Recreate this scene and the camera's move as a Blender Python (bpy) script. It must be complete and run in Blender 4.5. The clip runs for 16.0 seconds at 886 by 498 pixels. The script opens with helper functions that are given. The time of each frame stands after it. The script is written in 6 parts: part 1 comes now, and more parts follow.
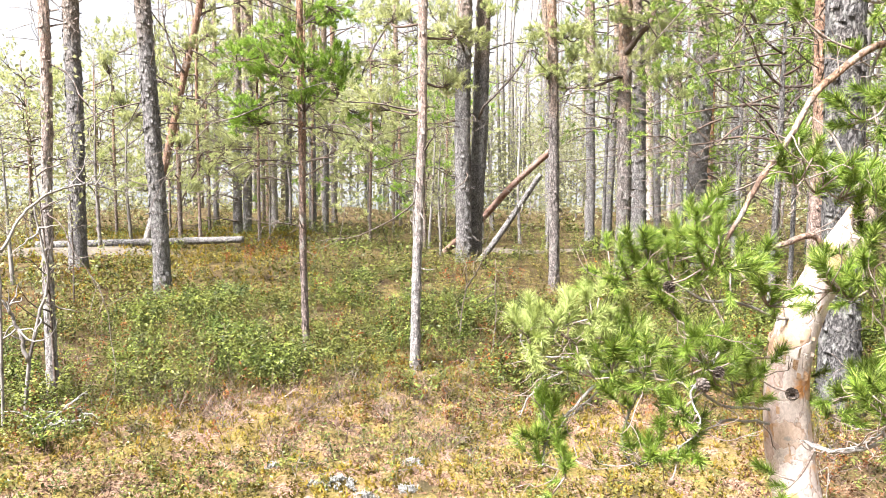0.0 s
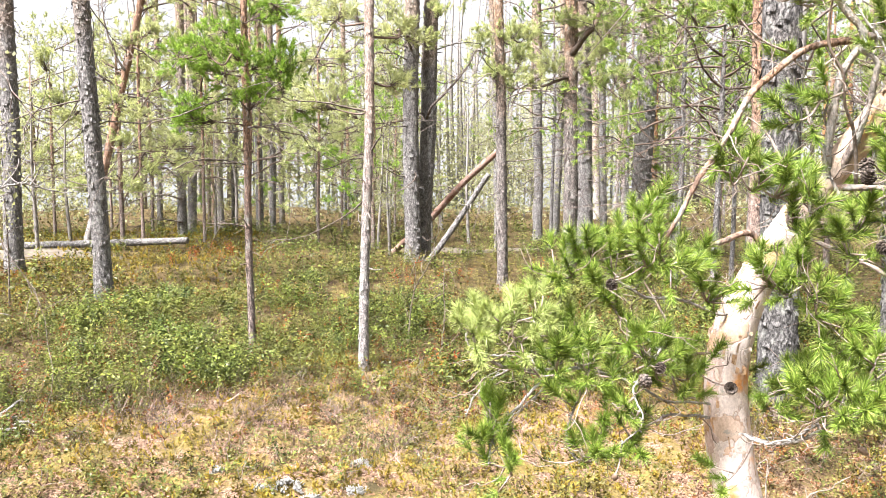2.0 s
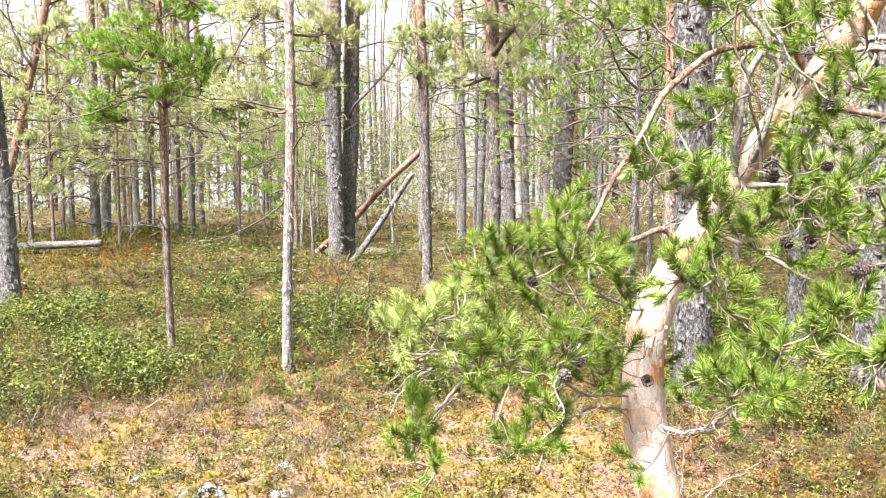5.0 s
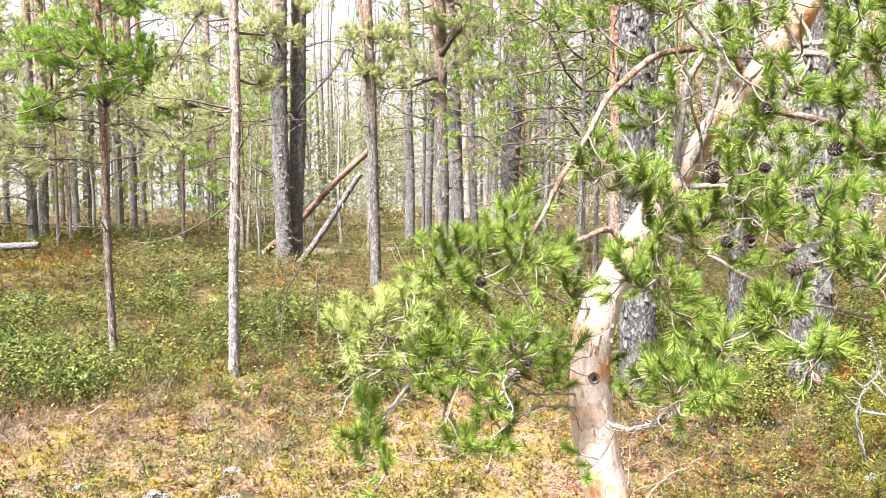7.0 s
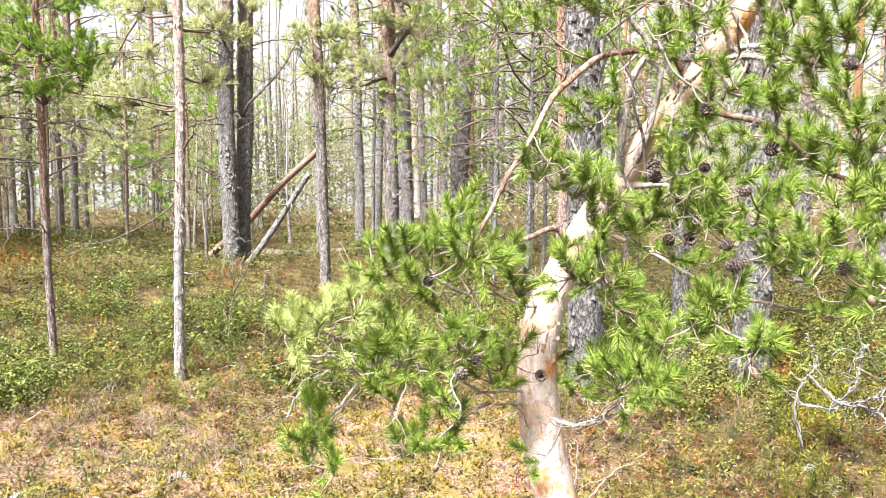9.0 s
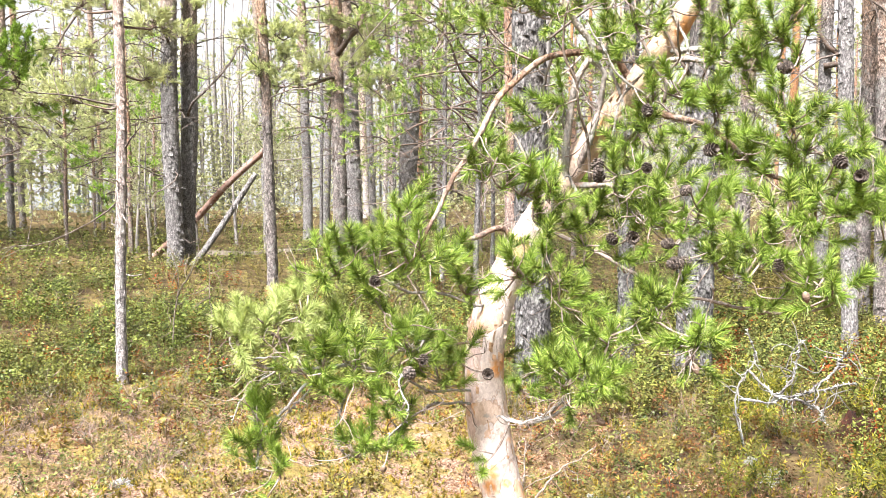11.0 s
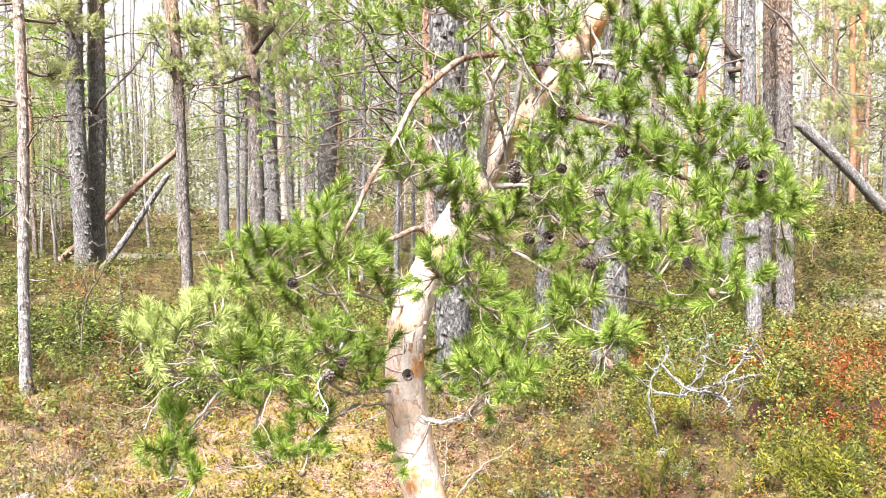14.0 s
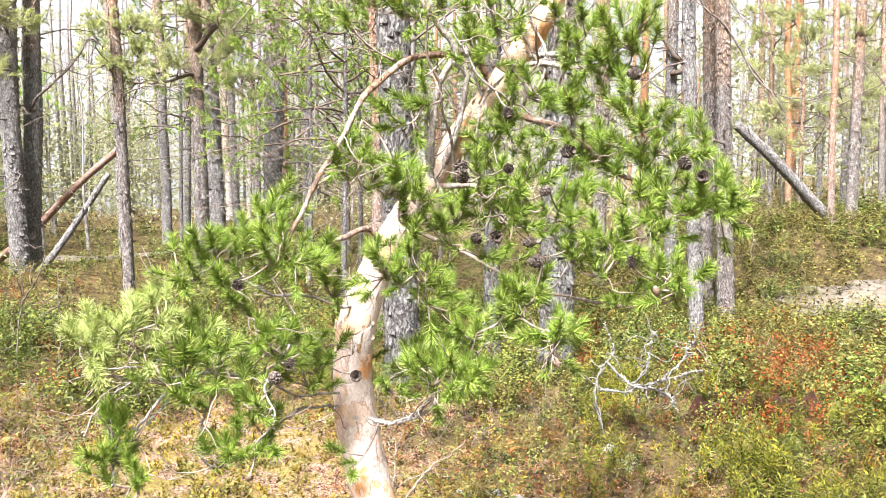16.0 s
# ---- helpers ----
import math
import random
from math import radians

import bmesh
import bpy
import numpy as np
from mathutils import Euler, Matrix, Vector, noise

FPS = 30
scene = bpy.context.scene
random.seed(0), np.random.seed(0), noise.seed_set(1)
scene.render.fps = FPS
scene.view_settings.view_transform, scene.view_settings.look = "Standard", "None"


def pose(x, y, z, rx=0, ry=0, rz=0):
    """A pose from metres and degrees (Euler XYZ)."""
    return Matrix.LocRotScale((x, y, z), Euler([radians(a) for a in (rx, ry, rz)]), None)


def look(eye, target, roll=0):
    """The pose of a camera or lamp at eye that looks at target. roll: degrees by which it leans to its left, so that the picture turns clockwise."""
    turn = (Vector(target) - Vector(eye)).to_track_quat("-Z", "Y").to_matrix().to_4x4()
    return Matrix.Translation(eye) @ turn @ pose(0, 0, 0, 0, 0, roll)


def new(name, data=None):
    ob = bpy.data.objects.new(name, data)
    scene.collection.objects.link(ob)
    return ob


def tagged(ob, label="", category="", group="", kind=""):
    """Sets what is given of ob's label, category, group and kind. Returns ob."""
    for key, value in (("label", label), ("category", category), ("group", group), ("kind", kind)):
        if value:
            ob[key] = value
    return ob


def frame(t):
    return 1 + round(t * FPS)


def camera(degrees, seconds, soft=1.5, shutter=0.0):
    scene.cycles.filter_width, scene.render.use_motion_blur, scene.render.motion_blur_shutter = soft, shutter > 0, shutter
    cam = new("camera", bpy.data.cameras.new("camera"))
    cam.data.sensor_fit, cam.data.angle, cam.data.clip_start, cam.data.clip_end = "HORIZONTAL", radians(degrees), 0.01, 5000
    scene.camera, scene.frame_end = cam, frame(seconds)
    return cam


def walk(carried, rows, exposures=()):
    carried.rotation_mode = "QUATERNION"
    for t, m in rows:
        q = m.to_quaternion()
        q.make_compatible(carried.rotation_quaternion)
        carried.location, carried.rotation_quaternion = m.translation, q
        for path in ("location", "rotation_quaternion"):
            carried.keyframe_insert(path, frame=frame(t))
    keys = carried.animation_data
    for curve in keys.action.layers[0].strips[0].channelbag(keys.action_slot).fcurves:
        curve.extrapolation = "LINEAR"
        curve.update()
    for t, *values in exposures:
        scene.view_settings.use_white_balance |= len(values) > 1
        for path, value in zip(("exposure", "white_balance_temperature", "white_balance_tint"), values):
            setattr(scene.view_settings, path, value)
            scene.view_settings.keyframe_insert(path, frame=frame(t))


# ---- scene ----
# ---- camera and its walk ----
cam = camera(58.33, 16.0, soft=0.6)
STAND = [
    (0.0, -0.020, -0.008, 1.558, 14.801, -5.485, 0.046), (0.5, -0.017, -0.003, 1.556, 13.906, -5.461, 0.033),
    (1.0, -0.013, 0.002, 1.556, 12.980, -5.479, -0.009), (1.5, -0.013, 0.004, 1.557, 12.090, -5.497, -0.001),
    (2.0, -0.009, 0.004, 1.555, 11.162, -5.486, 0.026), (2.5, -0.008, 0.006, 1.556, 10.243, -5.495, -0.027),
    (3.0, -0.008, 0.006, 1.557, 9.300, -5.519, -0.048), (3.5, -0.006, 0.007, 1.555, 8.443, -5.511, -0.021),
    (4.0, -0.004, 0.006, 1.555, 7.521, -5.514, -0.067), (6.5, -0.001, 0.001, 1.557, 2.972, -5.559, -0.100),
    (7.0, -0.002, 0.002, 1.558, 2.009, -5.555, -0.101), (7.5, 0.003, 0.001, 1.557, 1.213, -5.554, -0.107),
    (8.0, 0.003, 0.000, 1.558, 0.238, -5.569, -0.119), (8.5, 0.005, -0.001, 1.557, -0.644, -5.558, -0.092),
    (9.0, 0.007, -0.001, 1.555, -1.568, -5.527, -0.043), (11.5, 0.014, -0.002, 1.553, -6.178, -5.498, 0.060),
    (12.0, 0.015, -0.002, 1.554, -7.129, -5.488, 0.071), (12.5, 0.016, -0.002, 1.552, -8.073, -5.470, 0.082),
    (13.0, 0.017, -0.002, 1.554, -9.041, -5.492, 0.052), (13.5, 0.017, -0.002, 1.553, -9.995, -5.469, 0.053),
    (14.0, 0.018, -0.001, 1.554, -10.991, -5.476, 0.073), (14.5, 0.018, -0.001, 1.553, -11.877, -5.455, 0.099),
    (15.0, 0.018, -0.002, 1.554, -12.854, -5.469, 0.140), (15.5, 0.018, 0.000, 1.553, -13.781, -5.459, 0.146),
    (16.0, 0.019, 0.000, 1.553, -14.747, -5.442, 0.117)]
walk(cam, [(t, pose(x, y, z, 90 + pitch, 0, yaw) @ pose(0, 0, 0, 0, 0, roll)) for t, x, y, z, yaw, pitch, roll in STAND],
     exposures=[(0.0, 2.82, 6300, 13.2), (16.0, 2.82, 6300, 13.2)])

# ---- world and sun: a bright, thinly clouded sky ----
SUN_EL, SUN_AZ = 57.0, 218.0      # degrees; azimuth clockwise from +y
world = bpy.data.worlds.new("sky")
scene.world = world
world.use_nodes = True
wn, wl = world.node_tree.nodes, world.node_tree.links
wn.clear()
sky = wn.new("ShaderNodeTexSky")
sky.sky_type = "NISHITA"
sky.sun_disc = False
sky.sun_elevation, sky.sun_rotation = radians(SUN_EL), radians(SUN_AZ)
sky.air_density, sky.dust_density, sky.ozone_density = 1.0, 4.0, 0.6
wbg = wn.new("ShaderNodeBackground")
wbg.inputs["Strength"].default_value = 0.0215
cloud = wn.new("ShaderNodeMix")
cloud.data_type = "RGBA"
cloud.inputs["Factor"].default_value = 0.88
cloud.inputs["B"].default_value = (8.5, 8.45, 8.4, 1)
wout = wn.new("ShaderNodeOutputWorld")
wl.new(sky.outputs["Color"], cloud.inputs["A"])
wl.new(cloud.outputs["Result"], wbg.inputs["Color"])
wl.new(wbg.outputs["Background"], wout.inputs["Surface"])
sun_data = bpy.data.lights.new("sun", "SUN")
sun_data.energy, sun_data.angle, sun_data.color = 5.0, radians(20), (1.0, 0.95, 0.92)
sun = new("sun", sun_data)
a, e = radians(SUN_AZ), radians(SUN_EL)
sun.matrix_world = look((math.sin(a) * math.cos(e) * 40, math.cos(a) * math.cos(e) * 40, math.sin(e) * 40), (0, 0, 0))


# ---- materials ----
def node_material(name):
    m = bpy.data.materials.new(name)
    m.use_nodes = True
    n, l = m.node_tree.nodes, m.node_tree.links
    return m, n, l, n["Principled BSDF"]


def ramp(n, stops):
    r = n.new("ShaderNodeValToRGB")
    while len(r.color_ramp.elements) < len(stops):
        r.color_ramp.elements.new(0.5)
    for el, (p, c) in zip(r.color_ramp.elements, stops):
        el.position, el.color = p, (*c, 1)
    return r


def noise_node(n, l, scale, detail=3.0, stretch=(1, 1, 1), rough=0.55):
    g = n.new("ShaderNodeNewGeometry")
    mp = n.new("ShaderNodeMapping")
    mp.inputs["Scale"].default_value = stretch
    t = n.new("ShaderNodeTexNoise")
    t.inputs["Scale"].default_value, t.inputs["Detail"].default_value, t.inputs["Roughness"].default_value = scale, detail, rough
    l.new(g.outputs["Position"], mp.inputs["Vector"])
    l.new(mp.outputs["Vector"], t.inputs["Vector"])
    return t


def mixed(n, l, fac, a, b, mode="MIX"):
    m = n.new("ShaderNodeMix")
    m.data_type, m.blend_type = "RGBA", mode
    for sock, v in (("Factor", fac), ("A", a), ("B", b)):
        if isinstance(v, (tuple, float, int)):
            m.inputs[sock].default_value = (*v, 1) if isinstance(v, tuple) else v
        else:
            l.new(v, m.inputs[sock])
    return m.outputs["Result"]


def leaf_material(name, cols, clump, clump_scale=1.2, through_light=0.4, rough=0.45, plants=1.0, gloss=0.12):
    """Leaves and needles: each takes its own tint, whole patches drift towards the clump colour."""
    m, n, l, b = node_material(name)
    g = n.new("ShaderNodeNewGeometry")
    r = ramp(n, [(i / max(1, len(cols) - 1), c) for i, c in enumerate(cols)])
    l.new(g.outputs["Random Per Island"], r.inputs["Fac"])
    big = noise_node(n, l, clump_scale, 2)
    br = ramp(n, [(0.42, (0, 0, 0)), (0.62, (1, 1, 1))])
    l.new(big.outputs["Fac"], br.inputs["Fac"])
    half = n.new("ShaderNodeMath")
    half.operation = "MULTIPLY"
    half.inputs[1].default_value = 0.6
    l.new(br.outputs["Color"], half.inputs[0])
    col = mixed(n, l, half.outputs[0], r.outputs["Color"], clump)
    if clump_scale < 4:      # plants differ from one another; dark patches also put shadow pockets into colour
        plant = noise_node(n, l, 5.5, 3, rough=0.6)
        plant_shade = ramp(n, [(0.36, (0.32, 0.36, 0.38)), (0.5, (0.9, 0.9, 0.9)), (0.64, (1.45, 1.42, 1.3))])
        l.new(plant.outputs["Fac"], plant_shade.inputs["Fac"])
        col = mixed(n, l, plants, col, mixed(n, l, 1.0, col, plant_shade.outputs["Color"], "MULTIPLY"))
    l.new(col, b.inputs["Base Color"])
    b.inputs["Roughness"].default_value = rough
    b.inputs["Specular IOR Level"].default_value = gloss
    tr = n.new("ShaderNodeBsdfTranslucent")
    l.new(mixed(n, l, 1.0, col, (1.0, 1.0, 0.75), "MULTIPLY"), tr.inputs["Color"])
    mx = n.new("ShaderNodeMixShader")
    mx.inputs["Fac"].default_value = through_light
    l.new(b.outputs["BSDF"], mx.inputs[1])
    l.new(tr.outputs["BSDF"], mx.inputs[2])
    l.new(mx.outputs["Shader"], n["Material Output"].inputs["Surface"])
    return m


def bark_material(name, low, high, z0, z1, plate=28.0, lichen=0.25, depth=0.012, dark=0.25):
    """Pine bark: grey cracked plates below, orange papery bark above, with pale lichen."""
    m, n, l, b = node_material(name)
    g = n.new("ShaderNodeNewGeometry")
    sep = n.new("ShaderNodeSeparateXYZ")
    l.new(g.outputs["Position"], sep.inputs[0])
    wob = noise_node(n, l, 3.0, 3)
    add = n.new("ShaderNodeMath")
    add.operation = "MULTIPLY_ADD"
    add.inputs[1].default_value = (z1 - z0) * 1.6
    l.new(wob.outputs["Fac"], add.inputs[0])
    l.new(sep.outputs["Z"], add.inputs[2])
    mr = n.new("ShaderNodeMapRange")
    mr.inputs["From Min"].default_value, mr.inputs["From Max"].default_value = z0 + (z1 - z0) * 0.8, z1 + (z1 - z0) * 0.8
    l.new(add.outputs[0], mr.inputs["Value"])
    fine = noise_node(n, l, 60.0, 4, (1, 1, 0.55), 0.65)
    fr = ramp(n, [(0.3, (0.55, 0.55, 0.55)), (0.7, (1.35, 1.35, 1.35))])
    l.new(fine.outputs["Fac"], fr.inputs["Fac"])
    fis = noise_node(n, l, plate * 1.0, 5, (1, 1, 0.45), 0.62)
    off = n.new("ShaderNodeMath")
    off.operation = "SUBTRACT"
    off.inputs[1].default_value = 0.5
    l.new(fis.outputs["Fac"], off.inputs[0])
    ridge = n.new("ShaderNodeMath")
    ridge.operation = "ABSOLUTE"
    l.new(off.outputs[0], ridge.inputs[0])
    cr = ramp(n, [(0.0, (dark, dark, dark)), (0.045, (0.5 + dark * 0.5,) * 3), (0.12, (1, 1, 1))])
    l.new(ridge.outputs[0], cr.inputs["Fac"])
    scale_n = noise_node(n, l, plate * 2.6, 2, (1, 1, 0.8), 0.5)
    sr = ramp(n, [(0.36, (0.55, 0.55, 0.55)), (0.5, (1, 1, 1)), (0.66, (1.42, 1.40, 1.37))])
    l.new(scale_n.outputs["Fac"], sr.inputs["Fac"])
    col = mixed(n, l, mr.outputs["Result"], low, high)
    col = mixed(n, l, 1.0, col, fr.outputs["Color"], "MULTIPLY")
    col = mixed(n, l, 0.9, col, cr.outputs["Color"], "MULTIPLY")
    col = mixed(n, l, 0.8, col, sr.outputs["Color"], "MULTIPLY")
    ln = noise_node(n, l, 14.0, 5, (1, 1, 0.7), 0.7)
    lr = ramp(n, [(0.60 - 0.22 * lichen, (0, 0, 0)), (0.72 - 0.12 * lichen, (1, 1, 1))])
    l.new(ln.outputs["Fac"], lr.inputs["Fac"])
    lf = n.new("ShaderNodeMath")
    lf.operation = "MULTIPLY"
    lf.inputs[1].default_value = 0.75
    l.new(lr.outputs["Color"], lf.inputs[0])
    col = mixed(n, l, lf.outputs[0], col, (0.275, 0.281, 0.253))
    l.new(col, b.inputs["Base Color"])
    b.inputs["Roughness"].default_value = 0.9
    b.inputs["Specular IOR Level"].default_value = 0.2
    hsum = n.new("ShaderNodeMath")
    hsum.operation = "MULTIPLY_ADD"
    hsum.inputs[1].default_value = 0.5
    l.new(fine.outputs["Fac"], hsum.inputs[0])
    l.new(cr.outputs["Color"], hsum.inputs[2])
    bp = n.new("ShaderNodeBump")
    bp.inputs["Strength"].default_value, bp.inputs["Distance"].default_value = 0.9, depth
    l.new(hsum.outputs[0], bp.inputs["Height"])
    l.new(bp.outputs["Normal"], b.inputs["Normal"])
    return m


def peeling_bark():
    """Papery pine bark: pale pink and grey scales of uneven tone with dark torn rims, orange where freshly peeled."""
    m, n, l, b = node_material("peeling_pink_orange_bark")
    g = n.new("ShaderNodeNewGeometry")
    warp = noise_node(n, l, 16.0, 3)
    pos = mixed(n, l, 0.13, g.outputs["Position"], warp.outputs["Color"], "ADD")
    mp = n.new("ShaderNodeMapping")
    mp.inputs["Scale"].default_value = (1, 1, 0.7)
    l.new(pos, mp.inputs["Vector"])
    cells, rims = n.new("ShaderNodeTexVoronoi"), n.new("ShaderNodeTexVoronoi")
    rims.feature = "DISTANCE_TO_EDGE"
    for v in (cells, rims):
        v.inputs["Scale"].default_value = 19
        l.new(mp.outputs["Vector"], v.inputs["Vector"])
    sep = n.new("ShaderNodeSeparateColor")
    l.new(cells.outputs["Color"], sep.inputs["Color"])
    tone = ramp(n, [(0.0, (0.40, 0.31, 0.27)), (0.2, (0.46, 0.40, 0.36)), (0.45, (0.52, 0.465, 0.43)), (0.7, (0.45, 0.41, 0.38)), (0.9, (0.43, 0.27, 0.15)), (1.0, (0.52, 0.46, 0.42))])
    l.new(sep.outputs["Red"], tone.inputs["Fac"])
    xyz = n.new("ShaderNodeSeparateXYZ")
    l.new(g.outputs["Position"], xyz.inputs[0])
    big = noise_node(n, l, 6.0, 4)
    rise = n.new("ShaderNodeMath")
    rise.operation = "MULTIPLY_ADD"
    rise.inputs[1].default_value = 0.9
    l.new(big.outputs["Fac"], rise.inputs[0])
    l.new(xyz.outputs["Z"], rise.inputs[2])
    mr = n.new("ShaderNodeMapRange")
    mr.inputs["From Min"].default_value, mr.inputs["From Max"].default_value = 1.75, 2.15
    l.new(rise.outputs[0], mr.inputs["Value"])
    col = mixed(n, l, mr.outputs["Result"], tone.outputs["Color"], (0.44, 0.32, 0.215))
    patch = ramp(n, [(0.60, (0, 0, 0)), (0.66, (1, 1, 1))])
    l.new(big.outputs["Fac"], patch.inputs["Fac"])
    col = mixed(n, l, patch.outputs["Color"], col, (0.44, 0.22, 0.08))
    rim = ramp(n, [(0.0, (0.58, 0.45, 0.37)), (0.03, (0.82, 0.75, 0.7)), (0.07, (1, 1, 1))])
    l.new(rims.outputs["Distance"], rim.inputs["Fac"])
    torn = ramp(n, [(0.46, (0.0, 0.0, 0.0)), (0.62, (0.75, 0.75, 0.75))])
    torn_n = noise_node(n, l, 11.0, 3)
    l.new(torn_n.outputs["Fac"], torn.inputs["Fac"])
    col = mixed(n, l, torn.outputs["Color"], col, mixed(n, l, 1.0, col, rim.outputs["Color"], "MULTIPLY"))
    fine = noise_node(n, l, 130.0, 4, (1, 1, 0.6), 0.7)
    fr = ramp(n, [(0.3, (0.8, 0.8, 0.8)), (0.7, (1.32, 1.32, 1.32))])
    l.new(fine.outputs["Fac"], fr.inputs["Fac"])
    col = mixed(n, l, 1.0, col, fr.outputs["Color"], "MULTIPLY")
    ln = noise_node(n, l, 24.0, 5, rough=0.7)
    lr = ramp(n, [(0.60, (0, 0, 0)), (0.66, (0.8, 0.8, 0.8))])
    l.new(ln.outputs["Fac"], lr.inputs["Fac"])
    col = mixed(n, l, lr.outputs["Color"], col, (0.275, 0.275, 0.253))
    l.new(col, b.inputs["Base Color"])
    b.inputs["Roughness"].default_value = 0.75
    b.inputs["Specular IOR Level"].default_value = 0.25
    hs = n.new("ShaderNodeMath")
    hs.operation = "MULTIPLY_ADD"
    hs.inputs[1].default_value = 0.35
    l.new(fine.outputs["Fac"], hs.inputs[0])
    l.new(rim.outputs["Color"], hs.inputs[2])
    bp = n.new("ShaderNodeBump")
    bp.inputs["Strength"].default_value, bp.inputs["Distance"].default_value = 0.8, 0.004
    l.new(hs.outputs[0], bp.inputs["Height"])
    l.new(bp.outputs["Normal"], b.inputs["Normal"])
    return m


def mottled(name, a, b_, c, s1, s2, rough=0.9, bump=0.01, stretch=(1, 1, 1)):
    m, n, l, b = node_material(name)
    n1, n2 = noise_node(n, l, s1, 4, stretch), noise_node(n, l, s2, 4, stretch, 0.7)
    r1 = ramp(n, [(0.38, (0, 0, 0)), (0.62, (1, 1, 1))])
    r2 = ramp(n, [(0.50, (0, 0, 0)), (0.66, (1, 1, 1))])
    l.new(n1.outputs["Fac"], r1.inputs["Fac"])
    l.new(n2.outputs["Fac"], r2.inputs["Fac"])
    col = mixed(n, l, r2.outputs["Color"], mixed(n, l, r1.outputs["Color"], a, b_), c)
    l.new(col, b.inputs["Base Color"])
    b.inputs["Roughness"].default_value = rough
    b.inputs["Specular IOR Level"].default_value = 0.25
    bp = n.new("ShaderNodeBump")
    bp.inputs["Strength"].default_value, bp.inputs["Distance"].default_value = 0.8, bump
    l.new(n2.outputs["Fac"], bp.inputs["Height"])
    l.new(bp.outputs["Normal"], b.inputs["Normal"])
    return m


def forest_floor():
    m, n, l, b = node_material("forest_floor")
    moss_n, patch_n, litter_n, fine = noise_node(n, l, 2.2, 5), noise_node(n, l, 0.7, 3), noise_node(n, l, 5.0, 5, rough=0.7), noise_node(n, l, 70, 4, rough=0.7)
    r = ramp(n, [(0.30, (0.052, 0.042, 0.020)), (0.45, (0.130, 0.100, 0.033)), (0.58, (0.176, 0.130, 0.042)), (0.72, (0.098, 0.091, 0.033))])
    l.new(moss_n.outputs["Fac"], r.inputs["Fac"])
    lr = ramp(n, [(0.46, (0, 0, 0)), (0.56, (1, 1, 1))])
    l.new(litter_n.outputs["Fac"], lr.inputs["Fac"])
    lit = ramp(n, [(0.35, (0.072, 0.042, 0.026)), (0.5, (0.176, 0.111, 0.074)), (0.65, (0.247, 0.176, 0.130))])
    l.new(fine.outputs["Fac"], lit.inputs["Fac"])
    col = mixed(n, l, lr.outputs["Color"], r.outputs["Color"], lit.outputs["Color"])
    far = n.new("ShaderNodeVectorMath")     # brown heath humus beyond the mossy clearing, darkened for shade under the shrubs
    far.operation = "LENGTH"
    gp = n.new("ShaderNodeNewGeometry")
    l.new(gp.outputs["Position"], far.inputs[0])
    wob = n.new("ShaderNodeMath")
    wob.operation = "MULTIPLY_ADD"
    wob.inputs[1].default_value = 2.5
    l.new(patch_n.outputs["Fac"], wob.inputs[0])
    # The dark reaches nearer on the right, for the shade by the pine.
    tilt = n.new("ShaderNodeVectorMath")
    tilt.operation = "DOT_PRODUCT"
    tilt.inputs[1].default_value = (1.8, 0.95, 0)
    l.new(gp.outputs["Position"], tilt.inputs[0])
    wide = n.new("ShaderNodeMath")
    wide.operation = "MAXIMUM"
    l.new(far.outputs["Value"], wide.inputs[0])
    l.new(tilt.outputs["Value"], wide.inputs[1])
    l.new(wide.outputs[0], wob.inputs[2])
    hum = n.new("ShaderNodeMapRange")
    hum.inputs["From Min"].default_value, hum.inputs["From Max"].default_value = 6.4, 7.5
    l.new(wob.outputs[0], hum.inputs["Value"])
    shaded_peat = ramp(n, [(0.35, (0.03, 0.02, 0.013)), (0.55, (0.08, 0.058, 0.025)), (0.7, (0.16, 0.128, 0.048))])
    l.new(litter_n.outputs["Fac"], shaded_peat.inputs["Fac"])
    col = mixed(n, l, hum.outputs["Result"], col, shaded_peat.outputs["Color"])
    fr = ramp(n, [(0.3, (0.45, 0.45, 0.45)), (0.7, (1.4, 1.4, 1.4))])
    l.new(fine.outputs["Fac"], fr.inputs["Fac"])
    col = mixed(n, l, 1.0, col, fr.outputs["Color"], "MULTIPLY")
    l.new(col, b.inputs["Base Color"])
    b.inputs["Roughness"].default_value = 1.0
    b.inputs["Specular IOR Level"].default_value = 0.1
    bp = n.new("ShaderNodeBump")
    bp.inputs["Strength"].default_value, bp.inputs["Distance"].default_value = 1.0, 0.02
    l.new(fine.outputs["Fac"], bp.inputs["Height"])
    l.new(bp.outputs["Normal"], b.inputs["Normal"])
    return m


def lake_water():
    m, n, l, b = node_material("lake_water")
    b.inputs["Base Color"].default_value = (0.04, 0.05, 0.05, 1)
    b.inputs["Roughness"].default_value, b.inputs["IOR"].default_value = 0.12, 1.333
    w = noise_node(n, l, 1.5, 3)
    bp = n.new("ShaderNodeBump")
    bp.inputs["Strength"].default_value, bp.inputs["Distance"].default_value = 0.15, 0.02
    l.new(w.outputs["Fac"], bp.inputs["Height"])
    l.new(bp.outputs["Normal"], b.inputs["Normal"])
    return m


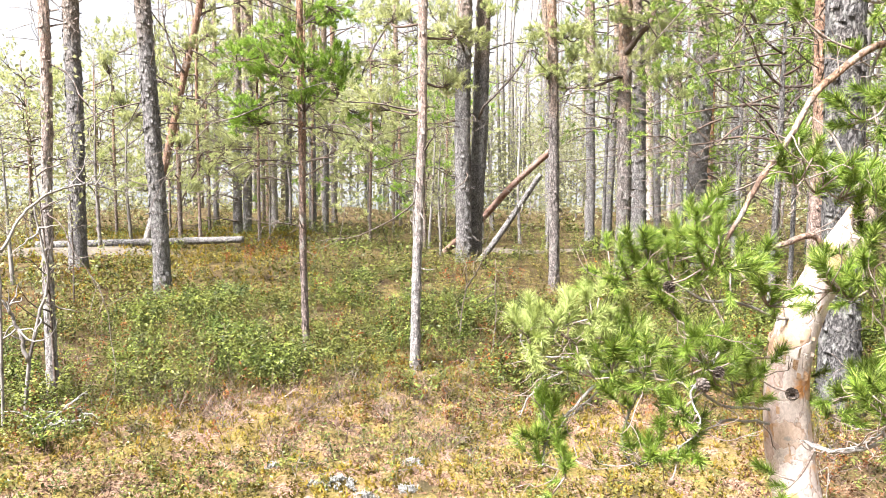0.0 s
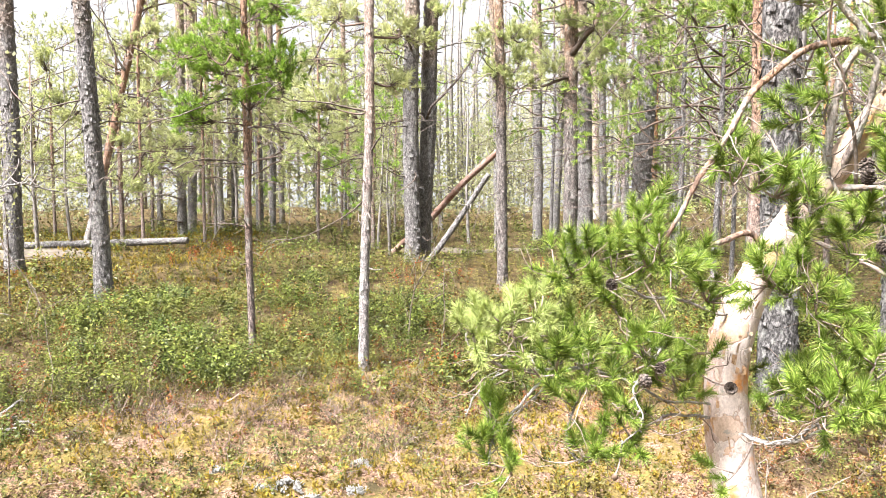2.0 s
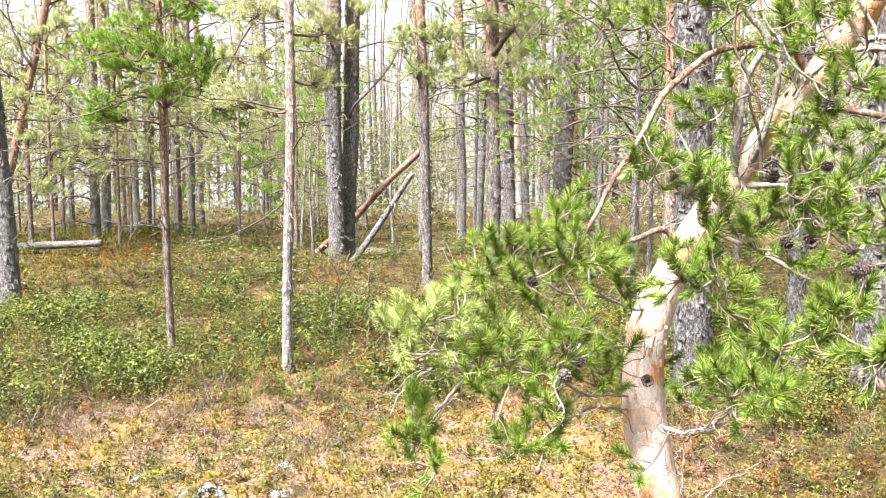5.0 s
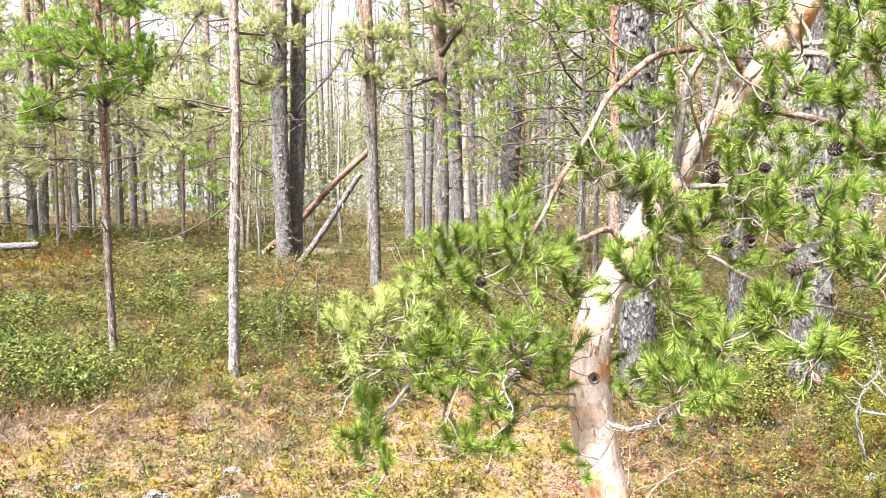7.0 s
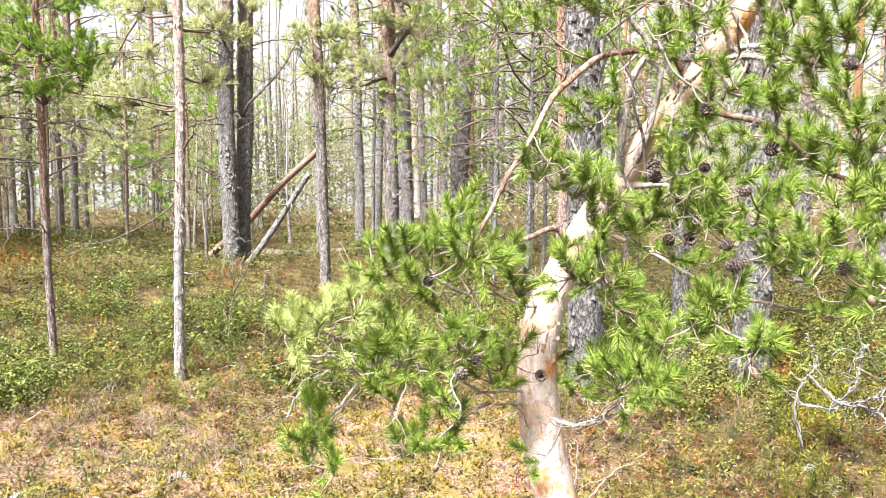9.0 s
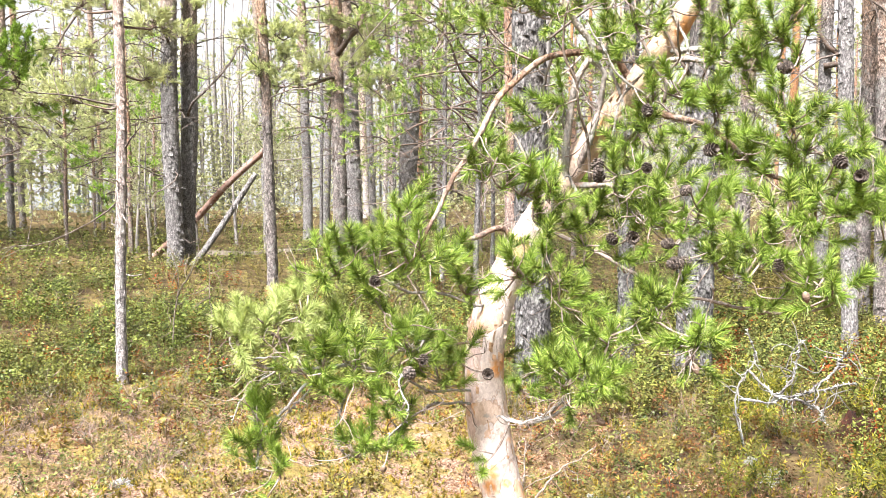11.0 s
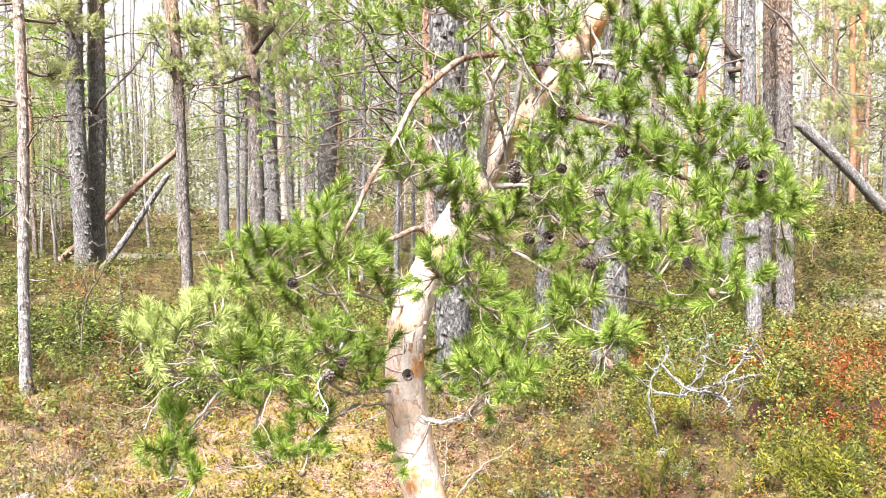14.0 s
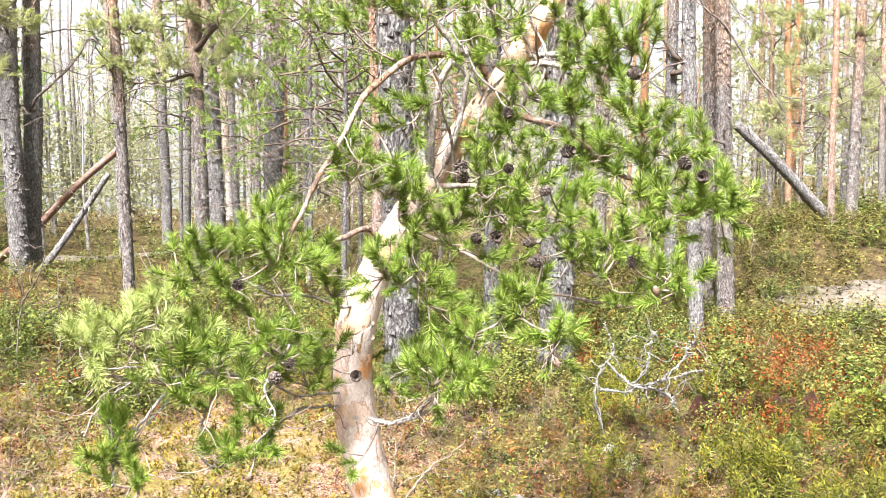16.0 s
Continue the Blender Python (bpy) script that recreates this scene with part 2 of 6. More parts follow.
FLOOR = forest_floor()
WATER = lake_water()
SAND = mottled("pale_sand", (0.078, 0.065, 0.05), (0.114, 0.098, 0.078), (0.046, 0.036, 0.021), 3, 14, 0.95, 0.015)
BARK_GREY = bark_material("grey_pine_bark", (0.225, 0.214, 0.206), (0.31, 0.232, 0.174), 3.0, 4.4, 34, 0.3)
BARK_MIX = bark_material("grey_to_orange_bark", (0.22, 0.194, 0.178), (0.332, 0.22, 0.147), 2.2, 3.6, 36, 0.3)
BARK_RED = bark_material("reddish_bark", (0.246, 0.196, 0.174), (0.338, 0.208, 0.139), 0.6, 2.4, 46, 0.3, 0.006)
BARK_PALE = bark_material("pale_flaky_bark", (0.318, 0.293, 0.281), (0.405, 0.312, 0.26), 0.8, 2.6, 46, 0.45, 0.006)
BARK_BIG = bark_material("thick_grey_bark", (0.143, 0.138, 0.133), (0.178, 0.141, 0.117), 2.2, 4.0, 26, 0.25, 0.02, 0.25)
BARK_LEAN = bark_material("bleached_base_bark", (0.289, 0.269, 0.247), (0.261, 0.161, 0.11), 0.9, 1.9, 36, 0.2, 0.006, 0.5)
BARK_ORANGE = bark_material("orange_bark", (0.186, 0.131, 0.096), (0.302, 0.151, 0.069), 0.8, 2.6, 38, 0.15, 0.005, 0.5)
BARK_HERO = peeling_bark()
BARK_FLAKE = mottled("bark_flake", (0.431, 0.287, 0.168), (0.52, 0.439, 0.37), (0.208, 0.12, 0.07), 20, 90, 0.8, 0.003)
LIMB = bark_material("limb_bark", (0.209, 0.143, 0.11), (0.242, 0.149, 0.094), 1.2, 2.0, 40, 0.45, 0.004, 0.35)
LIMB_LICHEN = bark_material("lichened_limb_bark", (0.291, 0.249, 0.224), (0.315, 0.256, 0.203), 1.2, 2.0, 50, 1.0, 0.006, 0.5)
TWIG = mottled("twig", (0.094, 0.069, 0.05), (0.143, 0.116, 0.091), (0.209, 0.198, 0.176), 8, 60, 0.85, 0.003)
PALETWIG = mottled("pale_twig", (0.117, 0.084, 0.065), (0.186, 0.148, 0.122), (0.275, 0.261, 0.237), 25, 120, 0.85, 0.002)
DEADWOOD = mottled("weathered_deadwood", (0.141, 0.128, 0.115), (0.247, 0.235, 0.219), (0.363, 0.355, 0.323), 9, 60, 0.9, 0.004)
LICHENWOOD = mottled("lichen_crusted_wood", (0.055, 0.047, 0.043), (0.135, 0.135, 0.126), (0.18, 0.18, 0.169), 14, 70, 0.95, 0.006)
BOUGH = mottled("grey_brown_bough", (0.055, 0.04, 0.03), (0.11, 0.075, 0.055), (0.13, 0.115, 0.10), 4, 30, 0.9, 0.003)
DARKTWIG = mottled("dark_dead_branch", (0.055, 0.041, 0.033), (0.105, 0.083, 0.066), (0.187, 0.171, 0.154), 4, 30, 0.9, 0.004)
BIRCHBARK = mottled("pale_birch_bark", (0.228, 0.215, 0.197), (0.165, 0.152, 0.14), (0.058, 0.05, 0.045), 4, 18, 0.75, 0.004, (1, 1, 0.5))
SNAG = mottled("bleached_snag_wood", (0.22, 0.209, 0.193), (0.264, 0.253, 0.237), (0.143, 0.127, 0.116), 5, 30, 0.8, 0.004, (1, 1, 0.3))
LOGPINK = mottled("bare_pink_wood", (0.202, 0.121, 0.09), (0.269, 0.191, 0.155), (0.12, 0.056, 0.037), 4, 22, 0.85, 0.006)
CONE = mottled("open_cone", (0.022, 0.017, 0.014), (0.047, 0.036, 0.028), (0.182, 0.149, 0.121), 60, 160, 0.7, 0.002)
CONE_PALE = mottled("closed_cone", (0.121, 0.083, 0.055), (0.165, 0.121, 0.088), (0.066, 0.044, 0.028), 60, 160, 0.7, 0.002)
LICHEN = mottled("reindeer_lichen", (0.198, 0.198, 0.182), (0.253, 0.253, 0.237), (0.132, 0.132, 0.11), 20, 90, 1.0, 0.01)
ROT = mottled("rotten_red_wood", (0.017, 0.006, 0.003), (0.035, 0.011, 0.005), (0.007, 0.004, 0.002), 9, 60, 1.0, 0.01)

# Near-black and palest tints put dark gaps and highlights into the needle colour.
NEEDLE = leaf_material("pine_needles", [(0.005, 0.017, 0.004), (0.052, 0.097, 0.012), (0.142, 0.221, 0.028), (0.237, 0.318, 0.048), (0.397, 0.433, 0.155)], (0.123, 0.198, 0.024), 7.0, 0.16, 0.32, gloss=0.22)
NEEDLE_PALE = leaf_material("pale_pine_needles", [(0.132, 0.186, 0.048), (0.266, 0.322, 0.095), (0.408, 0.448, 0.19)], (0.286, 0.341, 0.107), 5.0, 0.25, 0.4, gloss=0.2)
# Lighter and greyer than the near needles: haze put into the colour.
NEEDLE_HAZED = leaf_material("hazed_pine_needles", [(0.141, 0.182, 0.07), (0.338, 0.381, 0.161), (0.522, 0.528, 0.304)], (0.435, 0.451, 0.254), 1.2, 0.55, 0.45, 0.35)
NEEDLE_BRIGHT = leaf_material("young_pine_needles", [(0.065, 0.124, 0.016), (0.169, 0.276, 0.039), (0.325, 0.455, 0.091)], (0.195, 0.31, 0.046), 2.0, 0.35, 0.4, 0.3)
# Birch green paled towards grey to stand in for background haze.
BIRCHLEAF_HAZED = leaf_material("hazed_birch_leaves", [(0.148, 0.163, 0.073), (0.242, 0.249, 0.135), (0.35, 0.348, 0.242)], (0.295, 0.297, 0.194), 0.8, 0.55, 0.45, 0.35)
# Bilberry, cowberry and labrador tea darkened: forest shade and gaps put into colour.
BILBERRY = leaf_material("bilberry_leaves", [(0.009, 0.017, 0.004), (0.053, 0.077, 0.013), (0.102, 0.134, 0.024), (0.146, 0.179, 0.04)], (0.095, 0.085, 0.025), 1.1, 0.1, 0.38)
BOGBERRY = leaf_material("bog_bilberry_leaves", [(0.02, 0.034, 0.011), (0.05, 0.082, 0.022), (0.108, 0.152, 0.043), (0.172, 0.209, 0.062)], (0.083, 0.101, 0.025), 2.0, 0.25, 0.38)
COWBERRY = leaf_material("cowberry_leaves", [(0.027, 0.042, 0.01), (0.072, 0.089, 0.02), (0.137, 0.155, 0.04)], (0.121, 0.08, 0.026), 2.5, 0.1, 0.3)
HEATH = leaf_material("olive_heath_leaves", [(0.025, 0.022, 0.008), (0.077, 0.071, 0.017), (0.12, 0.113, 0.026), (0.183, 0.164, 0.047)], (0.096, 0.075, 0.023), 1.3, 0.2, 0.45)
LEDUM = leaf_material("labrador_tea_leaves", [(0.03, 0.041, 0.006), (0.098, 0.103, 0.011), (0.196, 0.173, 0.017)], (0.059, 0.07, 0.015), 2.0, 0.25, 0.4)
REDLEAF = leaf_material("red_leaves", [(0.09, 0.018, 0.007), (0.198, 0.041, 0.011), (0.252, 0.077, 0.016)], (0.153, 0.032, 0.011), 2.0, 0.35, 0.45)
BROWNLEAF = leaf_material("brown_leaves", [(0.059, 0.025, 0.011), (0.119, 0.05, 0.018), (0.166, 0.083, 0.026)], (0.119, 0.039, 0.014), 2.0, 0.25, 0.6)
MOSS = leaf_material("moss_shoots", [(0.095, 0.083, 0.016), (0.184, 0.146, 0.023), (0.253, 0.177, 0.036), (0.127, 0.139, 0.025)], (0.19, 0.133, 0.028), 1.8, 0.3, 0.7)
DRYSTEM = leaf_material("dry_heather_stems", [(0.085, 0.055, 0.046), (0.18, 0.129, 0.111), (0.245, 0.186, 0.163)], (0.167, 0.105, 0.086), 2.0, 0.1, 0.8)
LITTERBITS = leaf_material("needle_litter", [(0.101, 0.054, 0.029), (0.202, 0.121, 0.076), (0.304, 0.215, 0.164)], (0.215, 0.133, 0.083), 3.0, 0.1, 0.8)


# ---- mesh building ----
class Bag:
    """Collects quads and triangles and turns them into one mesh."""

    def __init__(self):
        self.v, self.q, self.t, self.n = [], [], [], 0

    def add(self, v, q=None, t=None):
        v = np.asarray(v, float)
        self.v.append(v)
        if q is not None and len(q):
            self.q.append(np.asarray(q, int) + self.n)
        if t is not None and len(t):
            self.t.append(np.asarray(t, int) + self.n)
        self.n += len(v)

    def mesh(self, name, material, smooth=True, origin=(0, 0, 0)):
        v = np.concatenate(self.v) - np.asarray(origin, float)
        q = np.concatenate(self.q) if self.q else np.zeros((0, 4), int)
        t = np.concatenate(self.t) if self.t else np.zeros((0, 3), int)
        me = bpy.data.meshes.new(name)
        me.vertices.add(len(v))
        me.vertices.foreach_set("co", v.astype(np.float32).ravel())
        loops = np.concatenate([q.ravel(), t.ravel()])
        me.loops.add(len(loops))
        me.loops.foreach_set("vertex_index", loops.astype(np.int32))
        me.polygons.add(len(q) + len(t))
        starts = np.concatenate([np.arange(len(q)) * 4, len(q) * 4 + np.arange(len(t)) * 3])
        me.polygons.foreach_set("loop_start", starts.astype(np.int32))
        me.polygons.foreach_set("use_smooth", np.full(len(q) + len(t), smooth))
        me.update(calc_edges=True)
        me.materials.append(material)
        return me


def part(name, bag, material, parent, label="", smooth=True, kind=""):
    """Links a bag as one mesh object under a thing or a part."""
    base = np.array(parent.matrix_world.translation) if parent.parent is None else np.array(parent.parent.matrix_world.translation)
    ob = new(name, bag.mesh(name, material, smooth, base))
    ob.parent = parent
    return tagged(ob, label, kind=kind)


def thing(name, at, label, category, group=""):
    ob = new(name)
    ob.empty_display_size = 0.2
    ob.location = at
    ob.matrix_world = Matrix.Translation(at)
    return tagged(ob, label, category, group)


def stuff(name, bag, material, label, category, smooth=False):
    return tagged(new(name, bag.mesh(name, material, smooth)), label, category, kind="stuff")


def spline(pts, n):
    """Catmull-Rom through the points, n samples."""
    p = np.asarray(pts, float)
    if len(p) == 2:
        return p[0] + (p[1] - p[0]) * np.linspace(0, 1, n)[:, None]
    e = np.vstack([2 * p[0] - p[1], p, 2 * p[-1] - p[-2]])
    u = np.linspace(0, len(p) - 1 - 1e-9, n)
    i = u.astype(int)
    f = (u - i)[:, None]
    a, b, c, d = e[i], e[i + 1], e[i + 2], e[i + 3]
    return 0.5 * (2 * b + (c - a) * f + (2 * a - 5 * b + 4 * c - d) * f ** 2 + (3 * b - a - 3 * c + d) * f ** 3)


def tube(bag, path, radii, sides=8, rough=0.0, rng=None, cap=True, plates=0.0):
    """A limb along the path; rough gives an uneven skin, plates raised bark scales."""
    p = np.asarray(path, float)
    r = np.broadcast_to(np.asarray(radii, float), (len(p),))
    tan = np.gradient(p, axis=0)
    tan /= np.linalg.norm(tan, axis=1)[:, None] + 1e-12
    ref = np.array([1.0, 0.0, 0.0]) if abs(tan[0][0]) < 0.8 else np.array([0.0, 1.0, 0.0])
    us = []
    u = ref - tan[0] * (ref @ tan[0])
    for k in tan:
        u = u - k * (u @ k)
        u = u / (np.linalg.norm(u) + 1e-12)
        us.append(u)
    us = np.array(us)
    ws = np.cross(tan, us)
    ang = np.linspace(0, 2 * np.pi, sides, endpoint=False)
    rad = np.repeat(r[:, None], sides, 1)
    if rng is not None and rough:
        ph = rng.uniform(0, 6.28, 6)
        ii = np.arange(len(p))[:, None]
        rad = rad * (1 + rough * (0.5 * np.sin(2 * ang + ph[0] + ii * 0.21) + 0.4 * np.sin(3 * ang + ph[1] - ii * 0.13) + 0.5 * rng.normal(size=rad.shape)))
    if plates and rng is not None:
        cell = rng.uniform(-1, 1, (len(p) // 3 + 2, sides // 2 + 1))
        ii, jj = np.meshgrid(np.arange(len(p)) // 3, np.arange(sides) // 2, indexing="ij")
        rad = rad + plates * cell[ii, (jj + (ii % 2)) % cell.shape[1]]
    v = p[:, None, :] + rad[..., None] * (np.cos(ang)[None, :, None] * us[:, None, :] + np.sin(ang)[None, :, None] * ws[:, None, :])
    i, j = np.meshgrid(np.arange(len(p) - 1), np.arange(sides), indexing="ij")
    j2 = (j + 1) % sides
    q = np.stack([i * sides + j, i * sides + j2, (i + 1) * sides + j2, (i + 1) * sides + j], -1).reshape(-1, 4)
    v = v.reshape(-1, 3)
    t = None
    if cap:
        n = len(v)
        v = np.vstack([v, p[:1], p[-1:]])
        k = np.arange(sides)
        t = np.vstack([np.stack([np.full(sides, n), (k + 1) % sides, k], -1),
                       np.stack([np.full(sides, n + 1), n - sides + k, n - sides + (k + 1) % sides], -1)])
    bag.add(v, q, t)


def unit(v):
    v = np.asarray(v, float)
    return v / (np.linalg.norm(v) + 1e-12)


def frames_for(axes, rng):
    """Rotation matrices whose z follows the axes, with a random spin."""
    z = axes / (np.linalg.norm(axes, axis=1)[:, None] + 1e-12)
    ref = rng.normal(size=z.shape)
    x = np.cross(ref, z)
    x /= np.linalg.norm(x, axis=1)[:, None] + 1e-12
    y = np.cross(z, x)
    return np.stack([x, y, z], -1)


def scatter(bag, templates, where, axes, sizes, rng):
    """Copies of small templates (verts, quads, tris), turned and scaled, all joined."""
    where, axes, sizes = np.asarray(where, float), np.asarray(axes, float), np.asarray(sizes, float)
    pick = rng.integers(0, len(templates), len(where))
    for k, (v, q, t) in enumerate(templates):
        s = np.nonzero(pick == k)[0]
        if not len(s):
            continue
        rot = frames_for(axes[s], rng)
        out = np.einsum("nij,vj->nvi", rot, v) * sizes[s][:, None, None] + where[s][:, None, :]
        off = (np.arange(len(s)) * len(v))[:, None, None]
        bag.add(out.reshape(-1, 3), (q[None] + off).reshape(-1, 4) if len(q) else None, (t[None] + off).reshape(-1, 3) if len(t) else None)


def needle_shoot(rng, count, shoot, length, width):
    """A pine shoot along +z: slim straight needles leave it forwards and outwards."""
    v, t = [], []
    for k in range(count):
        h = shoot * (k / count) ** 0.9
        az = rng.uniform(0, 6.283)
        open_ = rng.uniform(0.4, 1.2) * (1.25 - 0.6 * k / count)
        d = np.array([math.cos(az) * math.sin(open_), math.sin(az) * math.sin(open_), math.cos(open_)])
        side = unit(np.cross(d, rng.normal(size=3)))
        ln = length * rng.uniform(0.75, 1.1)
        b = np.array([0, 0, h])
        tip = b + d * ln + np.cross(d, side) * ln * rng.uniform(-0.14, 0.14) + np.array([0, 0, -0.06 * ln])
        w = width * 0.5
        t.append((len(v), len(v) + 1, len(v) + 2))
        v += [b - side * w, b + side * w, tip]
    return np.array(v), np.zeros((0, 4), int), np.array(t, int)


def leaf_quads(v, q, c, d, nrm, ln, wd):
    """A leaf with a fold along its midrib: two quads."""
    side = unit(np.cross(d, nrm))
    up = np.cross(side, d)
    o = len(v)
    v += [c, c + d * ln * 0.45 + side * wd * 0.5 + up * wd * 0.15, c + d * ln, c + d * ln * 0.45 - side * wd * 0.5 + up * wd * 0.15]
    q.append((o, o + 1, o + 2, o + 3))


def stem_ribbon(v, q, a, b, w):
    """A thin flat stem."""
    d = unit(np.asarray(b) - a)
    s = unit(np.cross(d, (0.3 + a[1] * 7, 0.5 - a[0] * 9, 0.81)))
    o = len(v)
    v += [a - s * w, a + s * w, b + s * w * 0.6, b - s * w * 0.6]
    q.append((o, o + 1, o + 2, o + 3))


def shrub_sprig(rng, twigs, leaves, height, leaf, slim=0.55, spread=0.55):
    """A dwarf-shrub sprig: forked stems with leaves along them, about one unit of height scaled by height."""
    v, q = [], []
    for k in range(twigs):
        az = rng.uniform(0, 6.283)
        tilt = rng.uniform(0.1, spread)
        d = np.array([math.cos(az) * math.sin(tilt), math.sin(az) * math.sin(tilt), math.cos(tilt)])
        hgt = height * rng.uniform(0.65, 1.1)
        base = np.array([rng.normal() * 0.02, rng.normal() * 0.02, -0.03])
        tip = base + d * hgt
        stem_ribbon(v, q, base, base + d * hgt * 0.8, 0.0013)
        for j in range(leaves):
            f = 0.35 + 0.68 * (j + rng.uniform()) / leaves
            c = base + d * hgt * f + rng.normal(size=3) * 0.012
            la = rng.uniform(0, 6.283)
            ld = unit(np.array([math.cos(la), math.sin(la), rng.uniform(-0.1, 0.8)]))
            leaf_quads(v, q, c, ld, unit(np.array([0, 0, 1.0]) + rng.normal(size=3) * 0.4), leaf * rng.uniform(0.7, 1.25), leaf * slim * rng.uniform(0.8, 1.2))
    return np.array(v), np.array(q, int), np.zeros((0, 3), int)


def rosette_sprig(rng):
    """Upright shoots, each crowned by narrow leaves that spread like a star, with older leaves below."""
    v, q = [], []
    for k in range(int(rng.integers(2, 5))):
        foot = np.array([rng.normal() * 0.05, rng.normal() * 0.05, -0.03])
        top = foot + np.array([rng.normal() * 0.05, rng.normal() * 0.05, rng.uniform(0.13, 0.30)])
        stem_ribbon(v, q, foot, top, 0.0016)
        for j in range(24):
            az, rise = j * 2.4 + rng.uniform(-0.3, 0.3), 0.85 - 0.06 * j + rng.uniform(-0.15, 0.15)
            d = np.array([math.cos(az) * math.cos(rise), math.sin(az) * math.cos(rise), math.sin(rise)])
            c = top + (foot - top) * 0.014 * j
            leaf_quads(v, q, c, d, unit(np.array([0, 0, 1.0]) + rng.normal(size=3) * 0.25), rng.uniform(0.027, 0.042), rng.uniform(0.006, 0.0085))
    return np.array(v), np.array(q, int), np.zeros((0, 3), int)


def dry_sprig(rng, height, forks):
    v, q = [], []
    for k in range(forks):
        az, tilt = rng.uniform(0, 6.283), rng.uniform(0.15, 0.95)
        p = np.array([rng.normal() * 0.03, rng.normal() * 0.03, -0.02])
        d = np.array([math.cos(az) * math.sin(tilt), math.sin(az) * math.sin(tilt), math.cos(tilt)])
        w = 0.0023
        for s in range(3):
            n_ = p + d * height * rng.uniform(0.25, 0.42)
            stem_ribbon(v, q, p, n_, w)
            if s:
                d2 = unit(d + rng.normal(size=3) * 0.6)
                stem_ribbon(v, q, p, p + d2 * height * 0.3, w * 0.7)
            p, d, w = n_, unit(d + rng.normal(size=3) * 0.55 + np.array([0, 0, 0.1])), w * 0.72
    return np.array(v), np.array(q, int), np.zeros((0, 3), int)


# ---- the ground ----
def smooth_step(a, b, x):
    k = np.clip((x - a) / (b - a), 0, 1)
    return k * k * (3 - 2 * k)


HUMMOCKS = np.random.default_rng(31).uniform(size=(26, 3))


def hummocks(x, y):
    """Small cushions and hollows of the moss, five to fifty centimetres across."""
    z = 0.0
    for u, v, w in HUMMOCKS:
        k = 12.0 * 9.0 ** u
        z = z + 0.07 / k * np.sin(k * (x * math.cos(6.283 * v) + y * math.sin(6.283 * v)) + 6.283 * w + 1.5 * np.sin(2.3 * x + 3.1 * y + 6.0 * u))
    return z


def ground_z(x, y):
    x, y = np.asarray(x, float), np.asarray(y, float)
    d = np.hypot(x, y)
    az = np.degrees(np.arctan2(x, y))
    z = 0.05 * np.sin(0.9 * x + 1.3) * np.cos(0.8 * y + 0.4) + 0.03 * np.sin(2.1 * x - 1.1 * y) + 0.018 * np.sin(4.3 * x + 2.2) * np.sin(3.9 * y) + 0.008 * np.sin(11 * x + 3 * y) * np.sin(9 * y - 2 * x)
    bank = 0.80 * smooth_step(8.8, 12.5, d) * smooth_step(27, 36, az) * (1 - smooth_step(75, 100, az))
    swell = (0.14 + 0.16 * smooth_step(-18, -30, az)) * smooth_step(9, 13, d) * (1 - smooth_step(25, 40, d)) * (1 - smooth_step(20, 30, az))
    z = z + hummocks(x, y) * (1 - smooth_step(9, 14, d))
    return z * smooth_step(0.3, 2.0, d) + bank + swell - 0.0008 * np.clip(d - 30, 0, 200)


def build_ground():
    """Rings round the stand, closest together on the clearing and in the direction of the forest."""
    rings = np.concatenate([[0.0], np.geomspace(0.4, 2.6, 14)[:-1], np.geomspace(2.6, 8.0, 84)[:-1], np.geomspace(8.0, 420.0, 64)])
    ang = np.radians(np.concatenate([np.linspace(-50, 50, 420, endpoint=False), np.linspace(50, 310, 52, endpoint=False)]))
    n_s = len(ang)
    x, y = rings[1:, None] * np.sin(ang), rings[1:, None] * np.cos(ang)
    z = ground_z(x, y)
    v = np.vstack([[[0, 0, float(ground_z(0, 0))]], np.stack([x, y, z], -1).reshape(-1, 3)])
    i, j = np.meshgrid(np.arange(len(rings) - 2), np.arange(n_s), indexing="ij")
    j2 = (j + 1) % n_s
    q = 1 + np.stack([i * n_s + j, (i + 1) * n_s + j, (i + 1) * n_s + j2, i * n_s + j2], -1).reshape(-1, 4)
    k = np.arange(n_s)
    t = np.stack([np.zeros(n_s, int), 1 + k, 1 + (k + 1) % n_s], -1)
    bag = Bag()
    bag.add(v, q, t)
    tagged(new("ground", bag.mesh("ground", FLOOR)), "mossy forest floor with needle litter", "ground", kind="structure")


build_ground()


def sand_patch(cx, cy, rx, ry, turn, seed):
    """A bare patch of pale sand lying a little above the moss."""
    rng = np.random.default_rng(seed)
    bag = Bag()
    n_r, n_s = 14, 60
    ang = np.linspace(0, 2 * np.pi, n_s, endpoint=False)
    edge = 1 + 0.18 * np.sin(3 * ang + seed) + 0.12 * np.sin(7 * ang + 2 * seed) + 0.07 * rng.normal(size=n_s)
    c, s = math.cos(turn), math.sin(turn)
    v = []
    for k in range(n_r + 1):
        f = k / n_r
        lx, ly = rx * f * edge * np.cos(ang), ry * f * edge * np.sin(ang)
        x, y = cx + c * lx - s * ly, cy + s * lx + c * ly
        v.append(np.stack([x, y, ground_z(x, y) + 0.045 * (1 - f ** 3) - 0.012 * f], -1))
    i, j = np.meshgrid(np.arange(n_r), np.arange(n_s), indexing="ij")
    j2 = (j + 1) % n_s
    bag.add(np.concatenate(v), np.stack([i * n_s + j, (i + 1) * n_s + j, (i + 1) * n_s + j2, i * n_s + j2], -1).reshape(-1, 4))
    tagged(new("sand_patch", bag.mesh("sand_patch", SAND)), "bare patch of pale sand on the bank", "sand", kind="structure")


